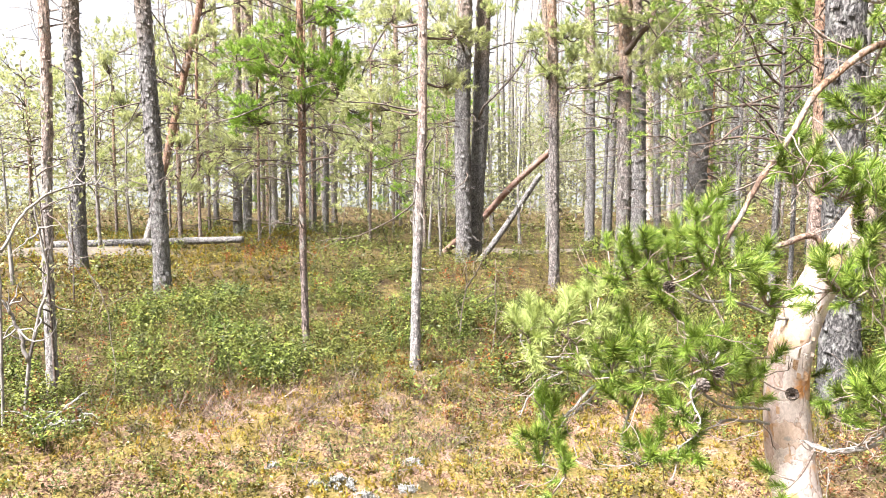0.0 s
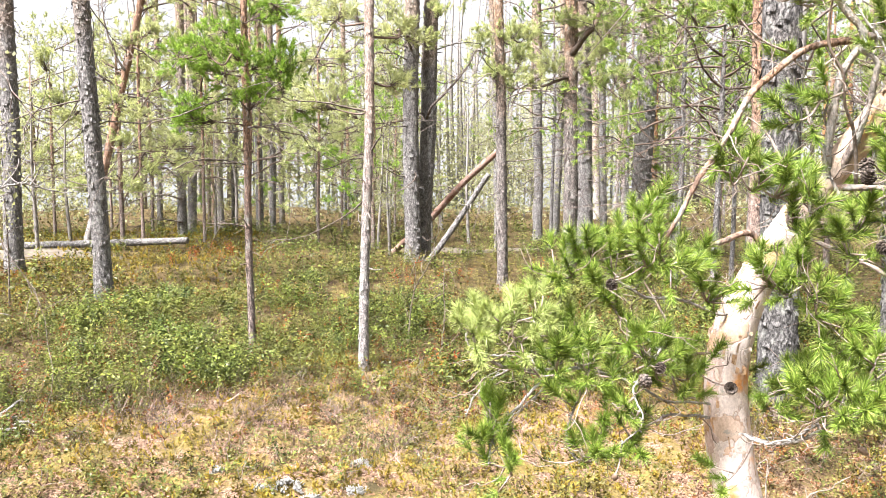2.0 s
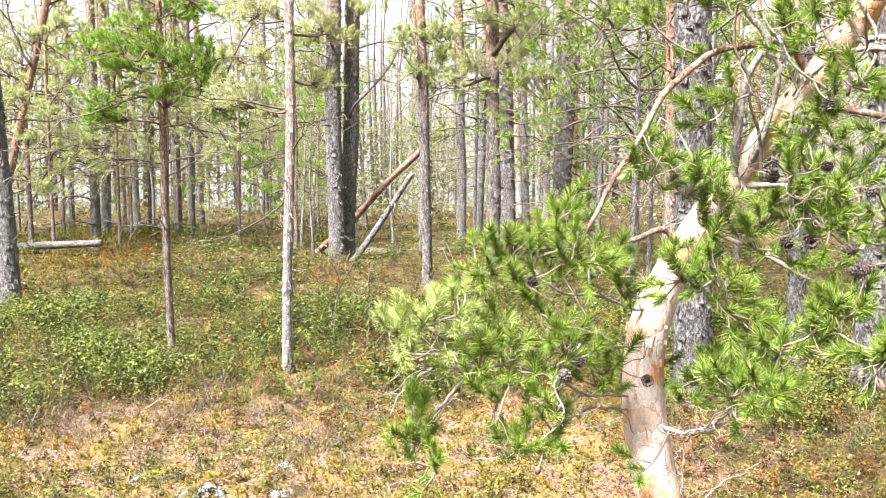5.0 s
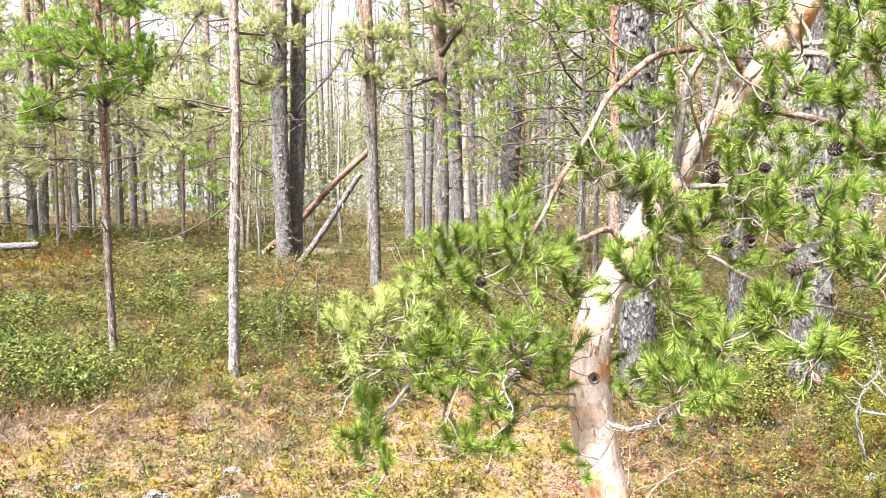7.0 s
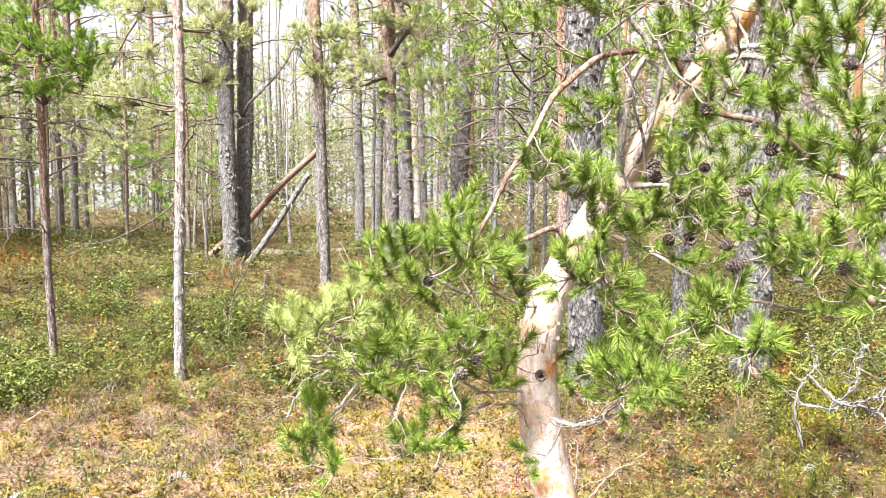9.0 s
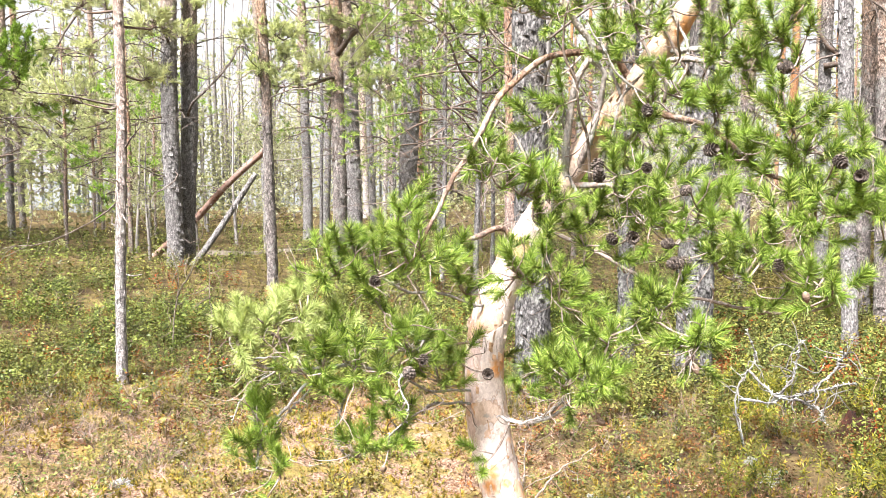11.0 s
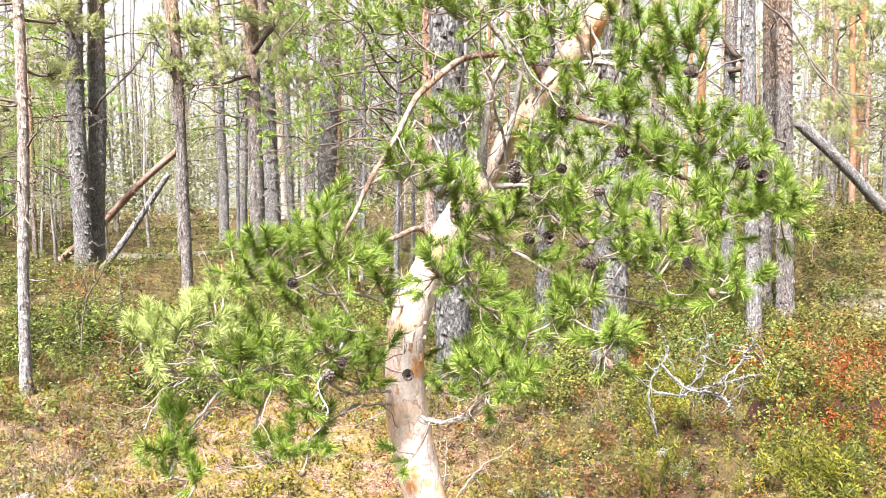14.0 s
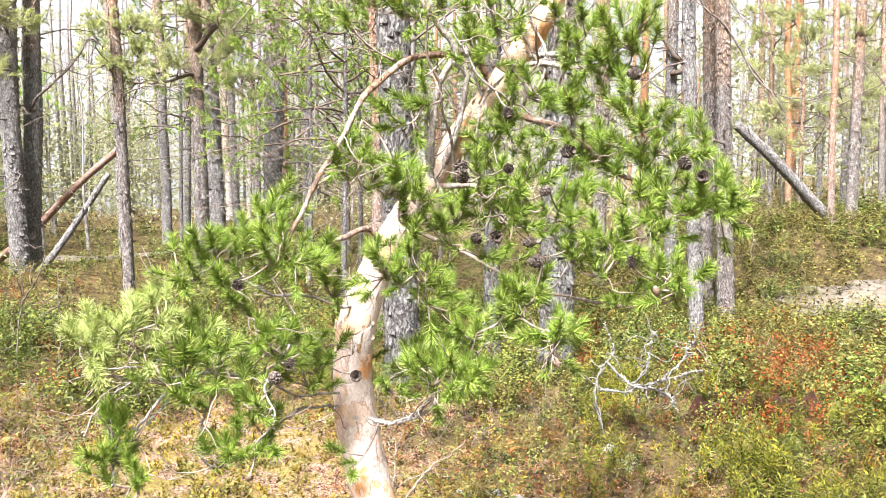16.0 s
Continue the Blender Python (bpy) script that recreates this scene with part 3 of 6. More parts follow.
SANDS = [(7.0, 6.9, 1.5, 0.6, -0.5, 1), (-9.3, 10.1, 2.0, 0.75, 0.62, 2), (-2.3, 14.6, 1.3, 0.4, 0.1, 3)]
for s_ in SANDS:
    sand_patch(*s_)


# a lake beyond the trees
lake = Bag()
l_r, l_a = np.linspace(28, 230, 24), np.radians(np.linspace(-75, 6, 40))
lake_x, lake_y = l_r[:, None] * np.sin(l_a), l_r[:, None] * np.cos(l_a)
l_i, l_j = np.meshgrid(np.arange(23), np.arange(39), indexing="ij")
lake.add(np.stack([lake_x, lake_y, lake_x * 0 + 0.05], -1).reshape(-1, 3), np.stack([l_i * 40 + l_j, l_i * 40 + l_j + 1, (l_i + 1) * 40 + l_j + 1, (l_i + 1) * 40 + l_j], -1).reshape(-1, 4))
tagged(new("water", lake.mesh("water", WATER)), "pale calm lake behind the forest", "water", kind="structure")


# ---- trees ----
SHOOT_NEAR = [needle_shoot(np.random.default_rng(20 + k), 210, 0.050, 0.037, 0.0019) for k in range(6)]
SHOOT_MID = [needle_shoot(np.random.default_rng(30 + k), 40, 0.085, 0.06, 0.0068) for k in range(5)]
SHOOT_FINE = [needle_shoot(np.random.default_rng(35 + k), 70, 0.065, 0.048, 0.0042) for k in range(5)]
SHOOT_FAR = [needle_shoot(np.random.default_rng(40 + k), 24, 0.11, 0.10, 0.012) for k in range(5)]


def trunk_line(x, y, lx, ly, height, rng, sway=0.022):
    z0 = float(ground_z(x, y)) - 0.12
    h = np.concatenate([np.linspace(0, 0.5, 5), np.arange(0.6, min(6.5, height), 0.11), np.arange(6.6, height, 0.6)])
    ph = rng.uniform(0, 6.28, 4)
    sw = sway * np.minimum(1, h / 2)
    px = x + lx * h + sw * np.sin(h * 0.8 + ph[0]) + sw * 0.4 * np.sin(h * 2.3 + ph[1]) - sw * np.sin(ph[0]) * np.exp(-h)
    py = y + ly * h + sw * np.sin(h * 0.7 + ph[2]) + sw * 0.4 * np.sin(h * 2.1 + ph[3])
    return np.stack([px, py, z0 + h], -1), h


def crooked(start, d, length, rng, sag=0.0, kink=0.25, n=7):
    """A crooked branch line."""
    p, d = [np.asarray(start, float)], unit(d)
    for k in range(n - 1):
        d = unit(d + rng.normal(size=3) * kink + np.array([0, 0, sag]))
        p.append(p[-1] + d * length / (n - 1))
    return np.array(p)


def conifer(x, y, lx, ly, r, height, bark, seed, dead=8, live=6, low=3.4, tips=(), needles=None, shoots=None, size=1.0, category="tree", label="", sides=14, stub=24, arms=()):
    """A Scots pine: trunk, crooked dead limbs below, live boughs with needle shoots above; tips are ends of boughs that hang lower."""
    rng = np.random.default_rng(seed)
    needles, shoots = needles or NEEDLE_HAZED, shoots or SHOOT_MID
    line, h = trunk_line(x, y, lx, ly, height, rng)
    tree = thing("pine_tree", (x, y, float(ground_z(x, y))), label, category, "forest pines")
    bag = Bag()
    rad = r * (1 - 0.035 * h) * (1 + 0.45 * np.exp(-h / 0.16)) * np.clip((height - h) / (0.4 * height), 0.05, 1)
    tube(bag, line, rad, sides, 0.035, rng, plates=r * 0.03 if r > 0.06 else 0.0)
    for k in range(420 if sides > 12 else 0):     # loose bark scales
        i = int(rng.integers(2, min(58, len(line) - 2)))
        az = rng.uniform(0, 6.283)
        out, side = np.array([math.cos(az), math.sin(az), 0.0]), np.array([-math.sin(az), math.cos(az), 0.0])
        w_, h_, lift = rng.uniform(0.10, 0.24) * r + 0.004, rng.uniform(0.015, 0.045), rng.uniform(0.04, 0.14) * r + 0.002
        c = line[i] + out * rad[i] * 0.99 + np.array([0, 0, rng.uniform(-0.05, 0.05)])
        up = np.array([0, 0, 1.0])
        bag.add([c - side * w_ - up * h_ * 0.8 + out * lift * rng.uniform(0.2, 1), c + side * w_ - up * h_ + out * lift, c + side * w_ * 0.8 + up * h_, c - side * w_ * 0.9 + up * h_ * 0.7], [(0, 1, 2, 3)])
    for k in range(stub):     # short broken stubs
        i = rng.integers(8, min(48, len(line) - 2))
        az = rng.uniform(0, 6.28)
        d = np.array([math.cos(az), math.sin(az), rng.uniform(-0.2, 0.4)])
        tube(bag, crooked(line[i] + d * rad[i] * 0.7, d, rng.uniform(0.03, 0.13), rng, n=3), [r * 0.10 + 0.003, r * 0.07 + 0.002, r * 0.03 + 0.001], 4)
    part("trunk", bag, bark, tree)
    foliage_at, foliage_ax = [], []
    top = line[-1][2]
    for k in range(int(dead * (1.8 if sides > 10 else 1.1))):
        hh = rng.uniform(1.2, low + 1.6)
        i = int(np.argmin(abs(h - hh)))
        az = rng.uniform(0, 6.28)
        d = np.array([math.cos(az), math.sin(az), rng.uniform(-0.25, 0.45)])
        ln = rng.uniform(0.35, 1.9)
        b = Bag()
        c = crooked(line[i], d, ln, rng, -0.06, 0.28)
        r0 = rng.uniform(0.005, 0.012) * (0.6 + 4 * r)
        tube(b, spline(c, 9), np.linspace(r0, 0.002, 9), 4, cap=False)
        for m in range(rng.integers(3, 8)):
            s = c[rng.integers(2, 7)]
            tube(b, crooked(s, unit(d + rng.normal(size=3) * 0.8), ln * rng.uniform(0.15, 0.45), rng, -0.05, 0.3, 4), np.linspace(r0 * 0.45, 0.0015, 4), 3, cap=False)
        part("dead_branch", b, DARKTWIG, tree)
    for k in range(live):
        hh = rng.uniform(low, height - 0.5) if k > live // 2 else rng.uniform(low, low + 2.5)
        i = int(np.argmin(abs(h - hh)))
        az = k * 2.4 + rng.uniform(-0.5, 0.5)
        d = np.array([math.cos(az), math.sin(az), rng.uniform(0.0, 0.5)])
        ln = rng.uniform(0.9, 2.0) * (1.1 - 0.5 * hh / height)
        b = Bag()
        c = crooked(line[i], d, ln, rng, -0.03, 0.22)
        tube(b, spline(c, 9), np.linspace(0.012 + r * 0.1, 0.004, 9), 5, cap=False)
        for m in range(7):
            s = c[rng.integers(2, 7)]
            tw = crooked(s, unit(d * 0.7 + rng.normal(size=3) * 0.6 + np.array([0, 0, 0.3])), rng.uniform(0.2, 0.5), rng, 0.05, 0.25, 4)
            tube(b, tw[[0, 2, 3]], [0.005, 0.0035, 0.0025], 3, cap=False)
            for w in (2, 3, 3, 3):
                foliage_at.append(tw[w] + rng.normal(size=3) * 0.035)
                foliage_ax.append(tw[3] - tw[0] + rng.normal(size=3) * 0.15 + np.array([0, 0, 0.06]))
        part("branch", b, BOUGH, tree)
    for pts, r0 in arms:
        b = Bag()
        c = spline(pts, 18)
        c[1:] += np.cumsum(rng.normal(size=(17, 3)), axis=0) * 0.008
        tube(b, c, np.linspace(r0, r0 * 0.35, 18), 8, 0.06, rng)
        for m in range(12):
            k = int(rng.integers(5, 18))
            tw = crooked(c[k], unit(c[min(17, k + 1)] - c[k - 1] + rng.normal(size=3) * 0.08), rng.uniform(0.15, 0.6), rng, -0.05, 0.3, 6)
            tube(b, tw, np.linspace(r0 * 0.3, 0.002, 6), 4)
        part("arm", b, BOUGH if r0 > 0.025 else DARKTWIG, tree)
    if len(tips):
        skel = [(p, -1) for p, hh in zip(line, h) if 1.0 < hh < 5.5]
        bags = []
        for tip in sorted(tips, key=lambda p: math.dist(p[:2], line[20][:2])):
            tip = np.array(tip)
            sk = np.array([p for p, _ in skel])
            dist = np.linalg.norm(sk - tip, axis=1) + 0.5 * np.maximum(0, sk[:, 2] - tip[2])
            s, o = skel[int(np.argmin(dist))]
            if o < 0:
                bags.append(Bag())
                o = len(bags) - 1
            b = bags[o]
            mid = (s + tip) / 2 + rng.normal(size=3) * 0.06 + np.array([0, 0, -0.06])
            path = spline([s, mid, tip], 9)
            tube(b, path, np.linspace(0.011, 0.004, 9), 5)
            skel += [(p, o) for p in path[3:]]
            for m in range(20):
                e_ = tip + rng.normal(size=3) * np.array([0.07, 0.07, 0.05]) * size
                tube(b, spline([path[6], (path[6] + e_) / 2 + rng.normal(size=3) * 0.02, e_], 3), [0.004, 0.003, 0.002], 3, cap=False)
                for w in range(2):
                    foliage_at.append(e_ + rng.normal(size=3) * 0.03)
                    foliage_ax.append(unit(e_ - path[4]) + rng.normal(size=3) * 0.5 + np.array([0, 0, 0.4]))
        for b in bags:
            part("bough", b, BOUGH, tree)
    if foliage_at:
        far_off = math.hypot(x, y)      # shoots above the camera's view are thinned, lower down on the far left
        keep = [k for k, p in enumerate(foliage_at) if p[2] < 2.0 + (0.24 if x > -2 or far_off < 21 else 0.13) * far_off or rng.uniform() < 0.08]
        foliage_at, foliage_ax = [foliage_at[k] for k in keep], [foliage_ax[k] for k in keep]
        f = Bag()
        scatter(f, shoots, foliage_at, foliage_ax, rng.uniform(0.8, 1.25, len(foliage_at)) * size, rng)
        part("crown", f, needles, tree, "green pine needles in loose tufts", False, "stuff")
    return tree


THIN_TIPS = [(-3.18, 6.46, 2.76), (-3.28, 6.19, 2.58), (-3.00, 6.77, 2.50), (-3.49, 6.30, 2.12), (-2.74, 6.66, 2.34), (-2.67, 6.90, 2.10), (-2.91, 6.59, 2.92), (-3.37, 6.02, 2.47), (-3.27, 6.42, 2.42), (-2.93, 6.36, 2.17), (-2.77, 6.64, 2.97), (-3.01, 6.21, 2.53), (-2.73, 6.66, 2.53), (-3.43, 6.34, 2.00)]
MID_TIPS = [(-1.13, 10.23, 2.84), (-1.38, 10.20, 2.81), (-1.00, 10.25, 3.02), (-1.46, 10.19, 3.31), (-0.93, 10.25, 3.29), (-1.14, 10.23, 3.30)]
PINE_TIPS = [(-0.82, 11.76, 3.18), (-1.37, 11.71, 2.83), (-0.97, 11.75, 2.91), (-0.19, 11.79, 3.16), (0.03, 11.79, 3.58), (0.20, 11.79, 2.95), (-0.11, 11.79, 2.88), (-0.66, 11.77, 3.06), (0.28, 11.79, 2.64), (-0.28, 11.79, 3.68), (-0.04, 11.79, 3.28), (-0.52, 11.78, 3.76)]
THICK_TIPS = [(0.29, 12.59, 3.05), (0.92, 12.56, 3.59), (1.14, 12.54, 3.74), (0.27, 12.59, 3.87), (1.01, 12.55, 3.10), (0.12, 12.59, 3.55), (1.31, 12.52, 3.33), (0.75, 12.57, 3.93), (1.44, 12.51, 3.80)]
TWIN_TIPS = [(-2.61, 12.02, 3.57), (-3.20, 11.87, 3.57), (-3.12, 11.90, 3.99), (-2.45, 12.05, 3.99), (-3.86, 11.68, 3.32), (-3.69, 11.73, 3.91), (-4.26, 11.54, 2.64), (-3.94, 11.65, 2.72), (-3.86, 11.68, 2.47), (-4.34, 11.51, 3.23)]
LEAN_TIPS = [(-8.28, 11.05, 2.68), (-8.40, 10.96, 3.29), (-7.41, 11.64, 3.62), (-7.11, 11.83, 3.82), (-6.97, 11.91, 3.10), (-7.29, 11.72, 2.54), (-7.52, 11.57, 2.07), (-6.91, 11.95, 2.08), (-7.65, 11.49, 2.71), (-8.15, 11.14, 2.42), (-7.16, 11.80, 1.61), (-7.39, 11.66, 1.33), (-6.77, 12.03, 1.61), (-8.05, 11.22, 1.34)]
SLIM_TIPS = [(-2.23, 6.00, 2.10), (-1.63, 6.19, 2.26), (-1.59, 6.20, 2.65), (-2.06, 6.06, 2.78)]
BANK_TIPS = [(8.31, 10.65, 3.95), (8.00, 10.89, 3.72), (8.51, 10.50, 3.68), (8.27, 10.68, 3.27), (7.95, 10.92, 3.20), (8.59, 10.43, 3.08), (8.35, 10.62, 2.67), (8.10, 10.81, 2.50), (8.73, 10.32, 2.48), (9.09, 10.00, 3.62), (8.93, 10.14, 3.31), (9.17, 9.93, 2.79), (8.50, 10.50, 1.97), (8.24, 10.71, 2.15)]
FARBANK_TIPS = [(10.47, 14.65, 4.91), (10.31, 14.77, 4.23), (10.82, 14.40, 4.88), (11.49, 13.87, 4.70), (11.87, 13.55, 4.77), (12.27, 13.19, 3.86), (12.31, 13.15, 4.61), (11.77, 13.64, 3.34), (12.10, 13.34, 2.43), (11.51, 13.86, 1.65), (12.33, 13.13, 2.10)]

TWIN_ARMS = [([(-2.90, 12.20, 3.40), (-2.96, 11.94, 3.62), (-3.22, 11.87, 3.69), (-3.42, 11.81, 3.71), (-3.79, 11.70, 3.64)], 0.020),
             ([(-2.90, 12.20, 3.00), (-2.97, 11.93, 3.04), (-3.28, 11.85, 3.14), (-3.62, 11.75, 2.98), (-3.84, 11.68, 2.85)], 0.018),
             ([(-2.90, 12.20, 2.92), (-2.95, 11.94, 2.94), (-3.24, 11.86, 2.90), (-3.21, 11.87, 2.79), (-3.11, 11.90, 2.74)], 0.014),
             ([(-2.92, 12.24, 5.90), (-3.56, 11.77, 4.96), (-3.83, 11.69, 4.00), (-4.16, 11.57, 3.44), (-4.46, 11.46, 2.79), (-4.80, 11.32, 2.20)], 0.024)]
LEAN_ARMS = [([(-7.84, 12.08, 2.95), (-8.05, 11.94, 3.10), (-8.15, 11.87, 3.22), (-8.26, 11.80, 3.23)], 0.02), ([(-7.78, 12.12, 3.24), (-7.93, 12.03, 3.57), (-8.03, 11.96, 4.00), (-8.07, 11.93, 4.34)], 0.022), ([(-7.83, 12.09, 2.86), (-7.64, 12.21, 2.80), (-7.49, 12.30, 2.71), (-7.33, 12.40, 2.54)], 0.02), ([(-7.66, 12.20, 3.63), (-7.47, 12.31, 3.51), (-7.24, 12.45, 3.30), (-7.11, 12.52, 3.07)], 0.018)]
ARCH_ARMS = [([(-8.27, 14.74, 1.65), (-8.61, 14.54, 1.85), (-8.95, 14.34, 1.62), (-9.19, 14.19, 1.11), (-9.34, 14.09, 0.49)], 0.032), ([(-8.28, 14.73, 1.02), (-8.68, 14.51, 1.11), (-9.06, 14.27, 1.00), (-9.29, 14.12, 0.77)], 0.02), ([(-8.29, 14.73, 0.56), (-8.78, 14.44, 0.64), (-9.16, 14.21, 0.46)], 0.018), ([(-8.28, 14.74, 1.39), (-8.52, 14.60, 1.62), (-8.81, 14.43, 1.51), (-9.01, 14.30, 1.05)], 0.02)]
BARE_ARMS = [([(4.85, 7.30, 3.54), (4.68, 7.40, 3.33), (4.91, 7.26, 3.03), (5.09, 7.13, 2.68), (5.30, 6.98, 2.36), (5.58, 6.76, 2.29)], 0.014), ([(5.09, 7.13, 2.68), (5.27, 7.00, 2.36), (5.39, 6.91, 2.14), (5.51, 6.81, 2.00), (5.63, 6.71, 1.96)], 0.009)]
GREY_L = "grey-barked pine trunk with dead lower branches"
ORANGE_L = "pine with orange flaky bark and dead twigs"
conifer(-3.93, 4.42, 0.003, 0.006, 0.038, 8, BARK_PALE, 101, 7, 3, 4.5, label="slender pine with reddish flaking bark")
conifer(-7.68, 9.25, 0.007, 0.008, 0.119, 12, BARK_GREY, 102, 8, 5, 4.8, label=GREY_L)
conifer(-5.72, 8.32, -0.023, -0.014, 0.104, 11, BARK_GREY, 103, 12, 5, 4.8, label="slightly leaning grey pine trunk with lichened twigs")
conifer(-8.44, 11.80, 0.198, 0.134, 0.066, 11, BARK_LEAN, 104, 10, 8, 4.0, LEAN_TIPS, label="leaning pine with pale base and orange upper stem", arms=LEAN_ARMS)
conifer(-8.35, 14.81, 0.013, 0.008, 0.093, 12, BARK_GREY, 105, 8, 7, 4.6, label="grey pine with arching red-brown dead limbs", arms=ARCH_ARMS)
conifer(-8.43, 15.34, 0.025, 0.014, 0.090, 12, BARK_GREY, 106, 8, 6, 4.6, label=GREY_L)
conifer(-3.05, 6.57, -0.001, 0.0, 0.032, 6, BARK_RED, 107, 14, 3, 3.2, THIN_TIPS, NEEDLE_BRIGHT, SHOOT_FINE, label="thin young pine with bright green tufts")
conifer(-1.81, 5.89, 0.017, 0.005, 0.038, 7, BARK_PALE, 108, 7, 3, 4.5, SLIM_TIPS, label="slim pine with pale lichened bark")
conifer(-2.91, 12.26, -0.005, -0.002, 0.132, 13, BARK_GREY, 109, 12, 5, 4.6, TWIN_TIPS, label="tall grey pine standing close to its twin", sides=18, arms=TWIN_ARMS)
conifer(-2.84, 12.58, 0.034, 0.007, 0.135, 13, BARK_GREY, 110, 8, 6, 4.8, label="tall grey pine leaning away from its twin", sides=18, arms=[([(-2.74, 12.50, 2.40), (-2.60, 12.33, 2.61), (-2.34, 12.38, 2.90), (-2.08, 12.42, 3.23), (-1.96, 12.44, 3.46), (-1.77, 12.47, 3.37)], 0.022)])
conifer(-1.24, 10.28, -0.016, -0.003, 0.068, 10, BARK_MIX, 111, 10, 5, 4.4, MID_TIPS, label=ORANGE_L)
conifer(-0.45, 11.98, -0.002, -0.002, 0.106, 12, BARK_MIX, 112, 10, 6, 4.2, PINE_TIPS, label="pine with pinkish flaky bark and low green boughs", sides=18, arms=[([(-0.45, 11.96, 2.96), (-0.56, 11.89, 2.94), (-0.96, 11.86, 2.82), (-1.34, 11.82, 2.84)], 0.030), ([(-0.46, 11.95, 3.25), (-0.23, 11.80, 3.50), (-0.09, 11.80, 3.66), (0.02, 11.80, 3.99), (0.07, 11.80, 4.28)], 0.045)])
conifer(-0.27, 14.49, -0.030, -0.003, 0.159, 14, BARK_GREY, 113, 10, 5, 4.8, label="thick grey pine with a flared base", sides=18)
conifer(0.62, 12.98, 0.015, -0.003, 0.157, 14, BARK_GREY, 114, 14, 7, 4.2, THICK_TIPS, label="thick grey pine with low boughs", sides=18)
conifer(1.08, 16.96, -0.011, -0.001, 0.081, 13, BARK_ORANGE, 115, 7, 6, 4.8, label=ORANGE_L)
conifer(-1.30, 16.94, -0.006, -0.002, 0.100, 12, BARK_GREY, 116, 10, 6, 4.6, label=GREY_L)
conifer(0.10, 17.99, -0.040, -0.002, 0.079, 11, BARK_GREY, 117, 8, 5, 4.6, label=GREY_L)
conifer(1.20, 5.61, -0.032, 0.008, 0.128, 12, BARK_BIG, 118, 14, 4, 4.2, label="thick pine with cracked grey lichened bark", sides=32)
conifer(1.34, 7.38, -0.010, 0.003, 0.072, 10, BARK_RED, 119, 16, 5, 3.2, label=ORANGE_L)
conifer(2.10, 6.26, -0.013, 0.007, 0.068, 10, BARK_BIG, 120, 12, 5, 3.6, label=GREY_L)
conifer(2.47, 5.80, 0.014, -0.003, 0.134, 12, BARK_BIG, 121, 14, 5, 3.8, label="thick pine with cracked grey lichened bark", sides=32)
conifer(4.83, 9.89, -0.007, 0.006, 0.097, 12, BARK_MIX, 122, 10, 6, 4.2, label=GREY_L)
conifer(5.41, 9.01, -0.021, 0.016, 0.077, 11, BARK_GREY, 123, 9, 4, 4.4, label=GREY_L, arms=[([(5.29, 8.97, 2.79), (5.44, 8.88, 2.84), (5.28, 8.97, 3.00), (5.09, 9.08, 3.32), (4.94, 9.16, 3.64)], 0.035)])
conifer(4.17, 6.44, -0.046, 0.033, 0.066, 10, BARK_GREY, 124, 9, 4, 4.4, label="leaning grey pine rising from red-leaved shrubs", sides=20)
conifer(5.11, 7.78, -0.013, 0.012, 0.089, 11, BARK_MIX, 125, 9, 4, 4.4, label=GREY_L)
conifer(5.02, 7.24, -0.035, 0.028, 0.087, 11, BARK_MIX, 126, 10, 4, 4.4, label="pine with a crooked grey base and pinkish upper bark", sides=20, arms=BARE_ARMS)
conifer(8.19, 9.46, -0.018, 0.020, 0.046, 10, BARK_RED, 127, 9, 6, 4.0, BANK_TIPS, label="slender pine on the bank")
conifer(9.05, 10.04, -0.001, 0.006, 0.082, 12, BARK_MIX, 128, 9, 5, 4.4, label="orange-barked pine on the shrubby bank")
conifer(11.74, 12.30, -0.012, 0.014, 0.06, 12, BARK_MIX, 129, 8, 6, 4.6, FARBANK_TIPS, label="pine on the shrubby bank")
conifer(7.28, 13.13, -0.011, 0.009, 0.072, 12, BARK_ORANGE, 130, 7, 6, 4.6, label=ORANGE_L)
for k, (x, y, lx, ly, r, bk) in enumerate([
        (-7.37, 16.42, 0.001, 0.001, 0.086, BARK_GREY), (-7.31, 16.99, 0.002, 0.001, 0.075, BARK_GREY), (-8.47, 20.31, -0.003, -0.001, 0.081, BARK_MIX),
        (-8.31, 17.09, 0.016, 0.008, 0.070, BARK_GREY), (-9.61, 18.68, 0.017, 0.010, 0.085, BARK_ORANGE), (-7.53, 22.79, 0.005, 0.001, 0.088, BARK_GREY),
        (-10.25, 17.18, 0.010, 0.007, 0.066, BARK_GREY), (1.43, 15.94, 0.008, 0.0, 0.088, BARK_GREY),
        (12.08, 15.96, -0.019, 0.018, 0.066, BARK_MIX), (11.78, 14.93, -0.024, 0.022, 0.070, BARK_ORANGE), (15.47, 18.37, -0.021, 0.021, 0.070, BARK_GREY)]):
    conifer(x, y, lx, ly, r, 12, bk, 200 + k, 8, 8, 3.6, label="straight pine trunk deeper in the forest", sides=10, shoots=SHOOT_FAR, stub=4)
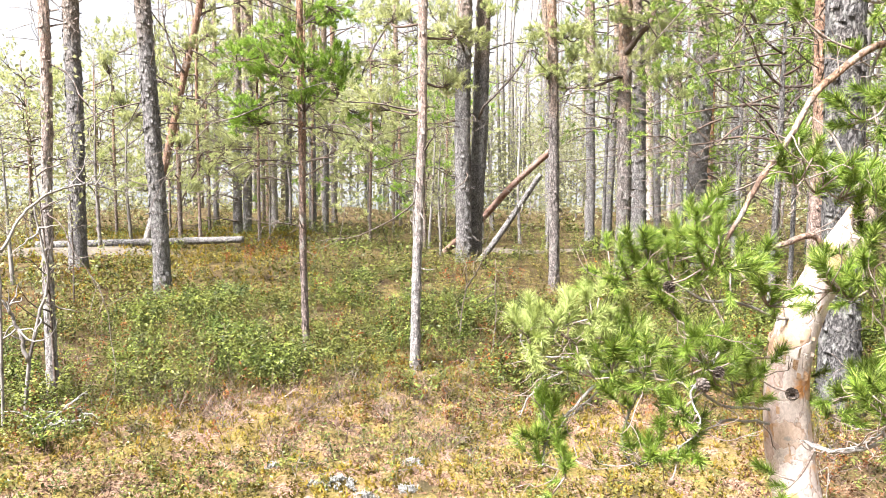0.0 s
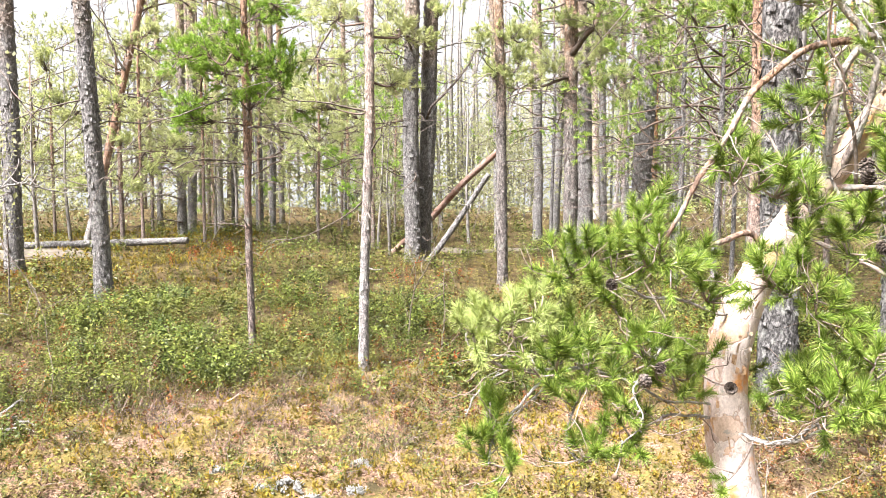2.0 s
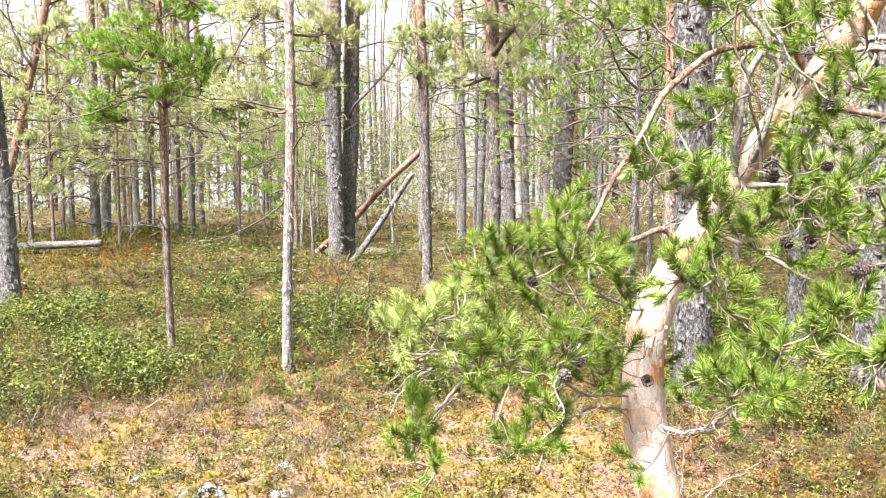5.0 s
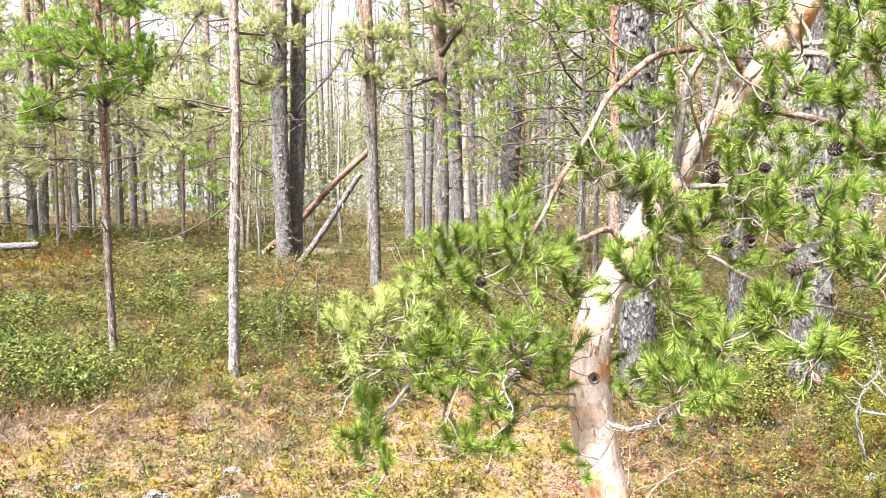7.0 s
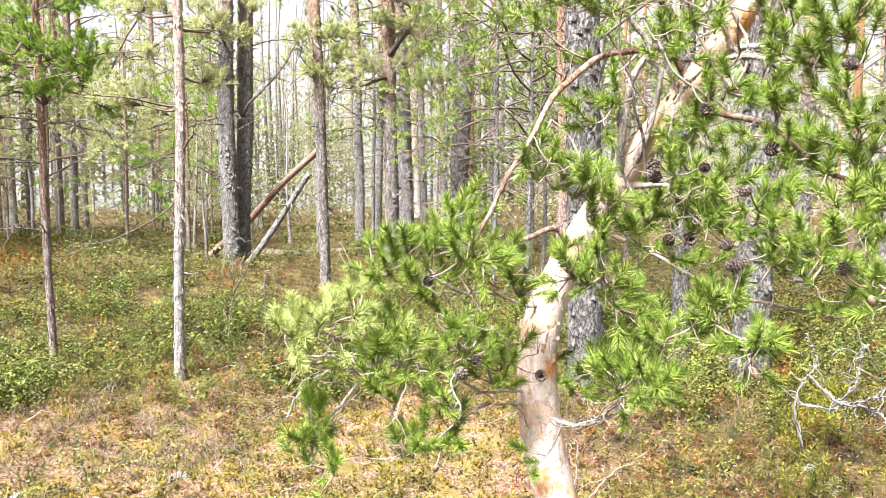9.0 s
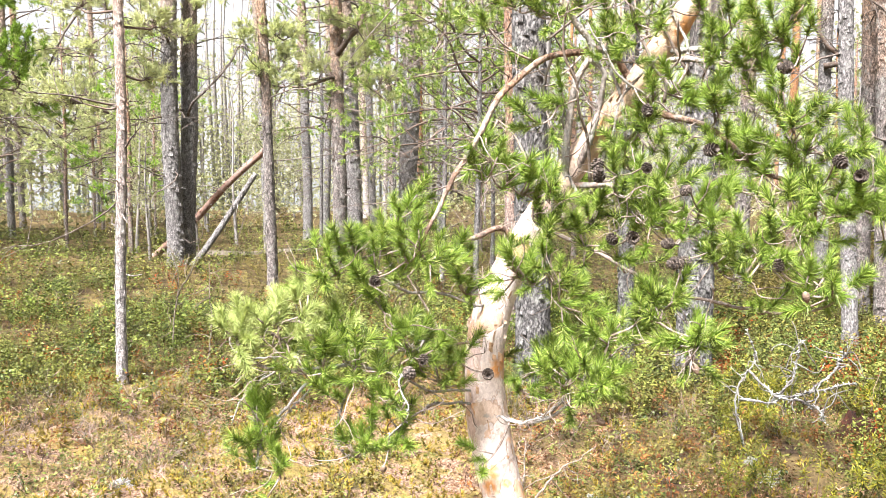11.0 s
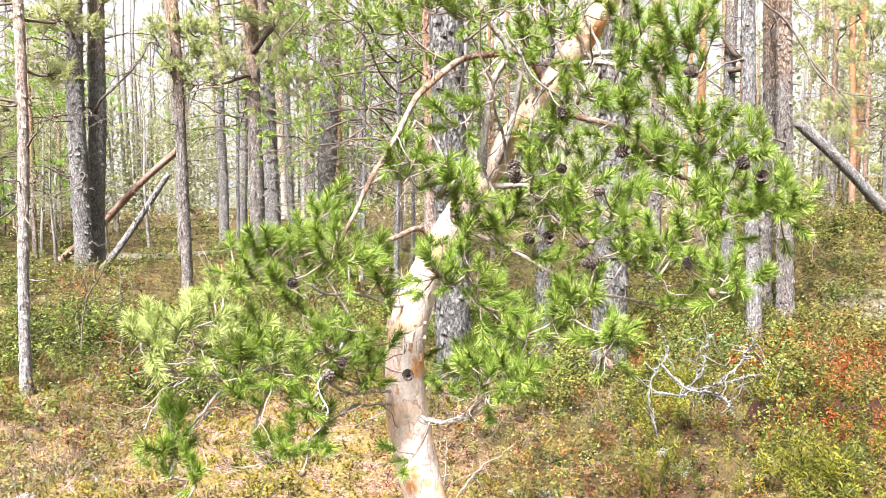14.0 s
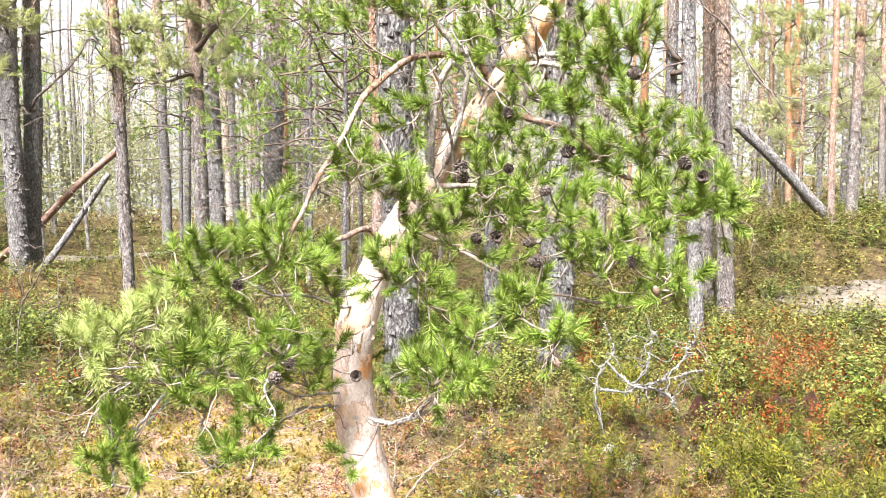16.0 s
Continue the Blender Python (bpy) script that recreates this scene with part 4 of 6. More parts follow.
for k, (x, y, hgt) in enumerate([(-4.25, 14.6, 4.2), (-8.9, 13.6, 4.2), (-11.4, 14.4, 4.0), (-9.3, 17.8, 4.6), (-6.6, 20.4, 4.0), (3.3, 12.6, 4.4), (1.9, 13.6, 4.0), (12.6, 15.6, 4.6), (10.4, 16.4, 4.4)]):
    conifer(x, y, 0.0, 0.0, 0.045, hgt, BARK_RED, 260 + k, 4, 17, 0.9, label="young bushy pine in the undergrowth", sides=8, stub=0, needles=NEEDLE_BRIGHT if k % 3 == 0 else NEEDLE_HAZED, shoots=SHOOT_FAR, size=0.85)
for k, (x, y, hgt) in enumerate([(0.95, 10.4, 5.0), (1.75, 11.2, 4.6), (0.45, 14.2, 5.4), (2.5, 12.2, 5.0), (3.4, 10.2, 4.6), (-0.9, 14.8, 5.2), (5.6, 12.4, 5.2), (1.2, 8.9, 4.2)]):
    conifer(x, y, 0.01, 0.0, 0.032, hgt, BARK_GREY, 280 + k, 22, 20, 1.9, needles=NEEDLE, label="thin suppressed pine with a thicket of dry branches", sides=8, stub=0, size=0.95)
for k, (x, y, hgt) in enumerate([(-6.3, 13.6, 5.5), (-8.1, 13.0, 6.0), (-10.2, 13.4, 3.6), (-7.2, 16.0, 6.0), (-9.4, 16.6, 6.0), (-4.6, 17.6, 5.5), (-11.3, 12.4, 3.1), (-12.6, 13.9, 3.1), (-9.0, 14.8, 4.2), (-7.0, 13.2, 4.2), (-5.5, 15.0, 4.4), (-11.0, 16.4, 3.6), (-6.0, 18.0, 5.0), (-8.2, 19.0, 5.0)]):
    conifer(x, y, 0.01, 0.0, 0.03, hgt, BARK_RED, 340 + k, 8, 17, 1.2, label="young pine with pale layered boughs to the ground", sides=8, shoots=SHOOT_FAR, size=0.75, stub=0)
rng_f = np.random.default_rng(77)
placed = 0
while placed < 42:
    az, d = radians(rng_f.uniform(-34, 48) if placed % 3 else rng_f.uniform(-20, 50)), rng_f.uniform(18, 40)
    x, y = d * math.sin(az), d * math.cos(az)
    # Far stems with x < 3 take pale bark in place of haze.
    conifer(x, y, rng_f.normal() * 0.02, rng_f.normal() * 0.02, rng_f.uniform(0.05, 0.12), rng_f.uniform(9, 14), [BARK_GREY, BARK_PALE if x < 3 else BARK_ORANGE, BARK_MIX, BARK_PALE if x < 3 else BARK_GREY][placed % 4], 300 + placed,
            6, 7, 4.0 if placed % 4 == 0 else 6.2, label="straight pine trunk deeper in the forest", sides=8, shoots=SHOOT_FAR, size=1.3, stub=0)
    placed += 1


# ---- broad-leaved saplings ----
def leaf_spray(rng, n, spread, leaf):
    v, q = [], []
    for k in range(n):
        c = rng.normal(size=3) * spread
        leaf_quads(v, q, c, unit(rng.normal(size=3)), unit(rng.normal(size=3) * 0.7 + np.array([0, 0, 1.0])), leaf * rng.uniform(0.7, 1.2), leaf * 0.75)
    return np.array(v), np.array(q, int), np.zeros((0, 3), int)


SPRAYS = [leaf_spray(np.random.default_rng(60 + k), 12, 0.07, 0.032) for k in range(5)]
SPRAYS_FAR = [leaf_spray(np.random.default_rng(70 + k), 14, 0.16, 0.056) for k in range(5)]


def birch(x, y, height, r, seed, twigs=22, sprays=None, size=1.0, lean=0.03, leaf=None, dens=5):
    rng = np.random.default_rng(seed)
    tree = thing("birch_sapling", (x, y, float(ground_z(x, y))), "young birch with small fresh green leaves", "tree", "birch saplings")
    line, h = trunk_line(x, y, rng.normal() * lean, rng.normal() * lean, height, rng, 0.08)
    b = Bag()
    tube(b, line, r * np.clip(1 - h / height, 0.08, 1), 7, 0.03, rng)
    part("trunk", b, BIRCHBARK if r > 0.025 else DARKTWIG, tree)
    at_, ax_ = [], []
    tw_bag = Bag()
    for k in range(twigs):
        hh = rng.uniform(0.2, 1.0) * height
        i = int(np.argmin(abs(h - hh)))
        az = rng.uniform(0, 6.28)
        c = crooked(line[i], (math.cos(az), math.sin(az), rng.uniform(0.3, 1.0)), rng.uniform(0.3, 0.9) * (1.3 - hh / height) * min(1.6, height / 3), rng, -0.02, 0.2, 5)
        tube(tw_bag, c, np.linspace(0.006, 0.0015, 5), 4)
        for m in range(dens):
            at_.append(c[rng.integers(1, 5)] + rng.normal(size=3) * 0.09 * size)
            ax_.append(rng.normal(size=3))
    part("branching", tw_bag, DARKTWIG, tree, kind="stuff")
    f = Bag()
    scatter(f, sprays or SPRAYS, at_, ax_, rng.uniform(0.7, 1.3, len(at_)) * size, rng)
    part("crown", f, leaf or BIRCHLEAF_HAZED, tree, "small fresh green leaves", False, "stuff")


for k, (x, y, hgt) in enumerate([(-3.5, 13.0, 2.6), (-7.6, 8.0, 2.6), (-8.7, 11.0, 3.4), (-9.5, 12.9, 4.0), (-6.9, 18.8, 4.5), (-4.1, 14.4, 3.6), (-3.7, 18.6, 5.0), (-2.6, 15.8, 4.2), (-2.2, 16.8, 4.8), (-10.6, 9.6, 4.2), (-0.6, 17.2, 4.4), (2.6, 15.0, 4.6), (-1.9, 14.6, 3.0), (-3.4, 16.0, 3.4), (-2.4, 19.0, 3.6), (-5.0, 16.4, 3.0), (-4.6, 19.4, 3.8), (-7.4, 14.4, 2.6)]):
    birch(x, y, hgt, 0.02 + 0.004 * hgt, 500 + k, 26)
placed = 0
while placed < 42:
    az, d = radians(rng_f.uniform(-20, 10) if placed % 3 == 0 else rng_f.uniform(-30, 46)), rng_f.uniform(17, 36)
    birch(d * math.sin(az), d * math.cos(az), rng_f.uniform(3, 6.5), rng_f.uniform(0.03, 0.05), 600 + placed, 26, SPRAYS_FAR, 1.15, dens=4)
    placed += 1
birch(-3.78, 4.28, 2.3, 0.012, 590, 16, dens=2)
birch(-6.4, 7.6, 2.2, 0.012, 591, 12, dens=2)


# ---- the leaning pine in front ----
def open_cone():
    rng = np.random.default_rng(3)
    b = Bag()
    tube(b, [(0, 0, -0.004), (0, 0, 0.012), (0, 0, 0.03), (0, 0, 0.04)], [0.004, 0.009, 0.007, 0.002], 8)
    for ring in range(6):
        h = -0.001 + ring * 0.0068
        out = 0.021 * math.sin(0.75 + ring * 0.38) + 0.002
        for k in range(8):
            az = k * 0.785 + ring * 0.39 + rng.normal() * 0.08
            c, s = math.cos(az), math.sin(az)
            tip = np.array([c * out, s * out, h + 0.005 + 0.0016 * ring])
            side = np.array([-s, c, 0]) * 0.0052
            root = np.array([c * 0.004, s * 0.004, h])
            up = np.array([0, 0, 0.0026])
            b.add([root - side * 0.5, root + side * 0.5, tip + side, tip - side, root + up, tip + side + up, tip - side + up],
                  [(0, 1, 2, 3), (3, 2, 5, 6)], [(4, 5, 1), (1, 5, 2), (4, 0, 6), (0, 3, 6), (4, 6, 5)])
    return b.mesh("cone", CONE, False)


def closed_cone():
    b = Bag()
    z = np.linspace(0, 0.048, 13)
    r = 0.0155 * np.sin(np.pi * (0.16 + 0.80 * z / 0.048)) ** 0.8
    tube(b, np.stack([z * 0, z * 0, z], -1), r * (1 + 0.09 * (-1) ** np.arange(13)), 14, 0.03, np.random.default_rng(4))
    return b.mesh("cone", CONE_PALE, True)


HERO_TRUNK = [(0.560, 2.235, -0.16), (0.519, 2.255, 0.12), (0.470, 2.280, 0.359), (0.415, 2.301, 0.551), (0.367, 2.320, 0.777), (0.353, 2.332, 0.984), (0.380, 2.339, 1.147), (0.452, 2.338, 1.309), (0.552, 2.327, 1.479),
              (0.667, 2.308, 1.647), (0.752, 2.283, 1.762), (0.827, 2.257, 1.875), (0.923, 2.231, 2.033), (1.034, 2.227, 2.256), (1.085, 2.258, 2.60), (1.12, 2.28, 3.0)]
HERO_GIRTH = [0.082, 0.071, 0.067, 0.065, 0.063, 0.060, 0.056, 0.049, 0.043, 0.040, 0.039, 0.038, 0.035, 0.029, 0.019, 0.007]
HERO_BOUGHS = [
    ([(0.775, 2.268, 1.80), (0.700, 2.262, 1.900), (0.601, 2.254, 1.890), (0.494, 2.198, 1.864), (0.424, 2.161, 1.818), (0.341, 2.094, 1.744), (0.300, 2.066, 1.680), (0.262, 2.044, 1.610), (0.216, 2.028, 1.530), (0.176, 2.012, 1.454), (0.148, 1.994, 1.405), (0.124, 1.990, 1.345)], 0.0115, 0.0042, LIMB, "pink-barked limb arching down"),
    ([(0.565, 2.304, 1.430), (0.583, 2.300, 1.497), (0.582, 2.289, 1.580), (0.587, 2.268, 1.710), (0.599, 2.254, 1.806), (0.641, 2.232, 1.899), (0.589, 2.226, 1.967), (0.538, 2.238, 2.046)], 0.013, 0.008, LIMB_LICHEN, "lichen-covered rising limb"),
    ([(0.600, 2.310, 1.514), (0.633, 2.266, 1.629), (0.662, 2.237, 1.749), (0.666, 2.215, 1.834), (0.629, 2.215, 1.868)], 0.012, 0.006, LIMB_LICHEN, "lichen-covered limb"),
    ([(0.841, 2.252, 1.898), (0.915, 2.180, 1.889), (0.969, 2.113, 1.879), (1.026, 2.064, 1.892), (1.097, 1.994, 1.932)], 0.010, 0.004, LIMB_LICHEN, ""),
    ([(0.812, 2.262, 1.851), (0.879, 2.173, 1.867), (0.948, 2.101, 1.844), (1.014, 2.037, 1.846), (1.086, 1.966, 1.826)], 0.008, 0.004, LIMB_LICHEN, ""),
    ([(0.638, 2.306, 1.613), (0.767, 2.225, 1.725), (0.839, 2.146, 1.705), (0.922, 2.068, 1.670), (1.013, 1.982, 1.563), (1.114, 1.904, 1.520), (1.206, 1.825, 1.472)], 0.011, 0.004, LIMB, ""),
    ([(0.575, 2.320, 1.513), (0.701, 2.215, 1.515), (0.801, 2.117, 1.485), (0.891, 2.017, 1.428), (0.967, 1.937, 1.358)], 0.010, 0.004, LIMB, ""),
    ([(0.500, 2.330, 1.404), (0.694, 2.238, 1.308), (0.775, 2.169, 1.257), (0.849, 2.099, 1.225), (0.936, 1.996, 1.208), (0.992, 1.914, 1.203), (1.051, 1.825, 1.215), (1.096, 1.752, 1.251)], 0.0062, 0.003, PALETWIG, "bare brown branch with a tuft at its end"),
    ([(0.450, 2.328, 1.328), (0.395, 2.307, 1.389), (0.316, 2.279, 1.367), (0.231, 2.258, 1.337), (0.133, 2.235, 1.316), (0.037, 2.198, 1.321), (-0.068, 2.147, 1.313)], 0.009, 0.004, LIMB, ""),
    ([(0.396, 2.338, 1.156), (0.316, 2.279, 1.167), (0.197, 2.241, 1.209), (0.114, 2.196, 1.217), (0.036, 2.158, 1.271)], 0.0045, 0.004, LIMB_LICHEN, ""),
    ([(0.374, 2.331, 1.054), (0.266, 2.285, 1.050), (0.131, 2.235, 1.064), (-0.027, 2.178, 1.097), (-0.116, 2.134, 1.109), (-0.200, 2.087, 1.106), (-0.264, 2.039, 1.148)], 0.0037, 0.004, LIMB, ""),
    ([(0.366, 2.332, 0.897), (0.264, 2.265, 0.919), (0.177, 2.212, 0.937), (0.095, 2.157, 1.003), (-0.026, 2.098, 1.053), (-0.211, 2.046, 1.057), (-0.277, 2.017, 1.080), (-0.313, 1.991, 1.116)], 0.0037, 0.004, LIMB_LICHEN, ""),
    ([(0.371, 2.331, 0.844), (0.264, 2.265, 0.877), (0.175, 2.192, 0.894), (0.093, 2.137, 0.850), (0.016, 2.098, 0.819)], 0.0037, 0.003, LIMB_LICHEN, ""),
    ([(0.392, 2.308, 0.824), (0.437, 2.198, 0.839), (0.503, 2.123, 0.868), (0.569, 2.066, 0.947), (0.577, 2.043, 1.047)], 0.006, 0.004, LIMB_LICHEN, "pale lichened branch curving up"),
    ([(-0.026, 2.098, 1.053), (-0.12, 2.07, 1.03), (-0.20, 2.04, 0.96), (-0.27, 2.03, 0.87), (-0.28, 2.00, 0.80)], 0.005, 0.003, LIMB_LICHEN, "drooping pale branch"),
    ([(-0.083, 2.16, 1.086), (-0.17, 2.157, 1.064), (-0.227, 2.147, 1.046), (-0.282, 2.139, 1.045), (-0.342, 2.135, 1.072), (-0.356, 2.132, 1.12)], 0.0034, 0.0018, LIMB_LICHEN, "drooping pale bare branch"),
    ([(-0.184, 2.149, 1.06), (-0.226, 2.136, 1.04), (-0.297, 2.138, 0.994), (-0.339, 2.133, 0.95), (-0.365, 2.132, 0.888)], 0.0034, 0.0018, LIMB_LICHEN, "drooping pale bare branch"),
    ([(-0.143, 2.142, 0.983), (-0.164, 2.135, 0.962), (-0.215, 2.131, 0.912), (-0.255, 2.135, 0.859)], 0.0034, 0.0018, LIMB_LICHEN, "drooping pale bare branch"),
    ([(-0.041, 2.119, 0.983), (-0.068, 2.109, 0.919), (-0.08, 2.096, 0.868), (-0.069, 2.079, 0.823), (-0.046, 2.062, 0.807)], 0.0034, 0.0018, LIMB_LICHEN, "drooping pale bare branch"),
    ([(0.153, 2.107, 1.098), (0.128, 2.088, 1.058), (0.09, 2.069, 0.989), (0.117, 2.046, 0.918), (0.057, 2.042, 0.848)], 0.0034, 0.0018, LIMB_LICHEN, "drooping pale bare branch"),
    ([(0.367, 2.119, 0.881), (0.413, 2.067, 0.881), (0.457, 2.019, 0.91), (0.498, 1.993, 0.951), (0.511, 1.973, 0.989)], 0.0034, 0.0018, LIMB_LICHEN, "drooping pale bare branch"),
]
TUFTS = {
    "pale": [(-0.311, 1.992, 1.173), (-0.248, 2.021, 1.172), (-0.322, 1.970, 1.145), (-0.209, 2.046, 1.174), (-0.154, 2.071, 1.183), (-0.195, 2.037, 1.127), (-0.281, 2.006, 1.112), (-0.106, 2.095, 1.132)],
    "hanging": [(-0.289, 2.025, 0.903), (-0.281, 2.007, 0.865), (-0.297, 1.994, 0.819), (-0.210, 1.986, 0.814), (-0.217, 1.975, 0.778)],
    "left_upper": [(-0.127, 2.134, 1.308), (-0.082, 2.116, 1.279), (-0.024, 2.158, 1.319), (0.038, 2.178, 1.347), (0.100, 2.197, 1.430), (0.124, 2.196, 1.472), (0.139, 2.195, 1.399), (0.069, 2.198, 1.376), (0.022, 2.148, 1.304), (-0.009, 2.118, 1.244), (-0.061, 2.147, 1.335), (0.177, 2.192, 1.296)],
    "left_middle": [(0.065, 2.098, 1.173), (0.035, 2.118, 1.212), (-0.055, 2.077, 1.089), (-0.026, 2.058, 1.047), (0.064, 2.098, 1.112), (0.110, 2.116, 1.075), (-0.048, 2.047, 1.001), (0.032, 2.058, 0.962), (0.093, 2.097, 0.988), (-0.112, 2.044, 1.046), (-0.154, 2.031, 1.029), (-0.055, 2.097, 1.123)],
    "left_lower": [(0.017, 2.078, 0.900), (-0.013, 2.058, 0.862), (0.060, 2.048, 0.819), (-0.029, 2.048, 0.805), (0.092, 2.097, 0.925), (0.218, 2.129, 0.959), (0.189, 2.151, 1.017), (0.255, 2.185, 1.023), (0.319, 2.177, 0.719), (0.092, 2.097, 0.847), (0.176, 2.192, 1.089), (-0.070, 2.036, 0.950)],
    "front": [(0.232, 2.107, 1.305), (0.245, 2.086, 1.262), (0.190, 2.151, 1.332), (0.289, 2.131, 1.224), (0.099, 2.197, 1.281), (0.139, 2.095, 1.048), (0.135, 1.975, 1.365), (0.10, 1.985, 1.33), (0.165, 1.985, 1.325)],
    "centre": [(0.319, 2.076, 1.592), (0.331, 2.054, 1.544), (0.378, 2.067, 1.518), (0.426, 2.078, 1.495), (0.467, 2.090, 1.484), (0.300, 2.099, 1.555), (0.441, 2.075, 1.439), (0.497, 2.083, 1.411), (0.471, 2.069, 1.352), (0.385, 2.015, 1.299), (0.419, 1.998, 1.271)],
    "centre_right": [(0.477, 2.026, 1.288), (0.526, 2.035, 1.196), (0.511, 2.039, 1.256), (0.455, 2.154, 1.686), (0.527, 2.159, 1.733), (0.566, 2.077, 1.411), (0.613, 2.053, 1.427), (0.630, 2.027, 1.361), (0.578, 2.063, 1.351), (0.680, 2.095, 1.494), (0.738, 2.076, 1.487), (0.367, 2.089, 1.351)],
    "top": [(0.463, 2.203, 1.998), (0.509, 2.194, 1.974), (0.401, 2.215, 2.029), (0.672, 2.203, 2.004), (0.747, 2.179, 1.986), (0.791, 2.142, 1.947), (0.903, 2.120, 1.994), (0.977, 2.032, 1.950), (1.015, 1.980, 1.910), (1.080, 1.923, 1.842), (1.065, 1.932, 1.945), (0.591, 2.204, 2.017)],
    "top_right": [(1.040, 2.002, 1.975), (0.951, 2.077, 1.910), (1.006, 1.985, 1.812), (0.967, 2.037, 1.830), (1.053, 1.961, 1.894), (0.704, 2.193, 1.871), (0.696, 2.195, 1.887), (0.934, 2.107, 1.872), (0.826, 2.172, 2.002)],
    "right_upper": [(0.787, 2.165, 1.776), (0.845, 2.122, 1.762), (0.883, 2.096, 1.751), (0.944, 2.048, 1.734), (0.995, 1.990, 1.737), (1.048, 1.941, 1.734), (0.753, 2.156, 1.658), (0.717, 2.168, 1.623), (0.798, 2.118, 1.622), (0.841, 2.059, 1.563), (0.800, 2.075, 1.545), (1.073, 1.927, 1.690)],
    "right_middle": [(0.907, 2.031, 1.650), (0.926, 2.001, 1.604), (0.978, 1.977, 1.589), (1.018, 1.934, 1.618), (1.054, 1.915, 1.632), (1.074, 1.893, 1.574), (1.096, 1.880, 1.617), (1.199, 1.829, 1.646), (1.158, 1.855, 1.605), (1.041, 1.911, 1.502), (0.984, 1.951, 1.504)],
    "right_inner": [(0.908, 1.954, 1.501), (0.853, 1.967, 1.457), (0.794, 2.013, 1.455), (0.751, 2.019, 1.410), (0.718, 2.062, 1.438), (0.808, 1.965, 1.384), (0.866, 1.918, 1.358), (0.923, 1.914, 1.416), (0.952, 1.878, 1.375), (0.980, 1.841, 1.336), (0.922, 1.871, 1.291)],
    "right_outer": [(0.880, 1.912, 1.315), (1.054, 1.847, 1.448), (1.109, 1.814, 1.466), (1.126, 1.781, 1.451), (1.173, 1.774, 1.464), (1.234, 1.733, 1.471), (1.172, 1.799, 1.505), (1.112, 1.848, 1.518), (1.210, 1.750, 1.448), (1.057, 1.822, 1.396), (1.008, 1.871, 1.407)],
    "right_lower": [(0.766, 2.002, 1.173), (0.768, 1.991, 1.205), (0.813, 1.887, 1.135), (0.808, 1.878, 1.100), (0.701, 2.089, 1.095), (0.745, 2.074, 1.113), (1.030, 1.768, 1.291), (1.046, 1.759, 1.320), (0.969, 1.869, 1.221), (1.080, 1.727, 1.269)],
    "right_hanging": [(0.709, 1.839, 1.19), (0.737, 1.856, 1.223), (0.777, 1.785, 1.135), (0.795, 1.804, 1.165), (0.561, 1.881, 1.008), (0.576, 1.901, 1.036), (0.619, 1.931, 1.142), (0.525, 1.956, 1.038), (0.503, 1.949, 1.011), (0.696, 1.887, 1.213)],
    "low": [(0.600, 2.036, 0.954), (0.604, 2.035, 0.985), (0.539, 2.073, 0.962), (0.425, 2.139, 0.948), (0.491, 2.146, 1.017), (0.617, 2.073, 1.038), (0.445, 2.156, 0.991), (0.513, 2.100, 1.003)],
}
OPEN_CONES = [(0.018, 2.004, 1.285), (0.099, 1.944, 1.064), (0.148, 2.000, 1.083), (0.327, 2.095, 1.011), (0.604, 2.015, 1.588), (0.595, 1.998, 1.530), (0.716, 1.979, 1.572), (0.779, 1.853, 1.517), (0.735, 1.830, 1.385), (0.652, 1.900, 1.396), (0.609, 1.934, 1.395),
              (0.755, 1.821, 1.340), (0.848, 1.927, 1.606), (1.019, 1.844, 1.802), (0.766, 1.858, 1.347), (0.969, 1.763, 1.323), (0.730, 2.035, 1.729), (1.085, 1.751, 1.588), (1.128, 1.712, 1.549)]
PALE_CONES = [(0.760, 1.757, 1.109), (0.968, 1.654, 1.290), (0.042, 1.937, 0.819), (0.583, 1.921, 0.930)]


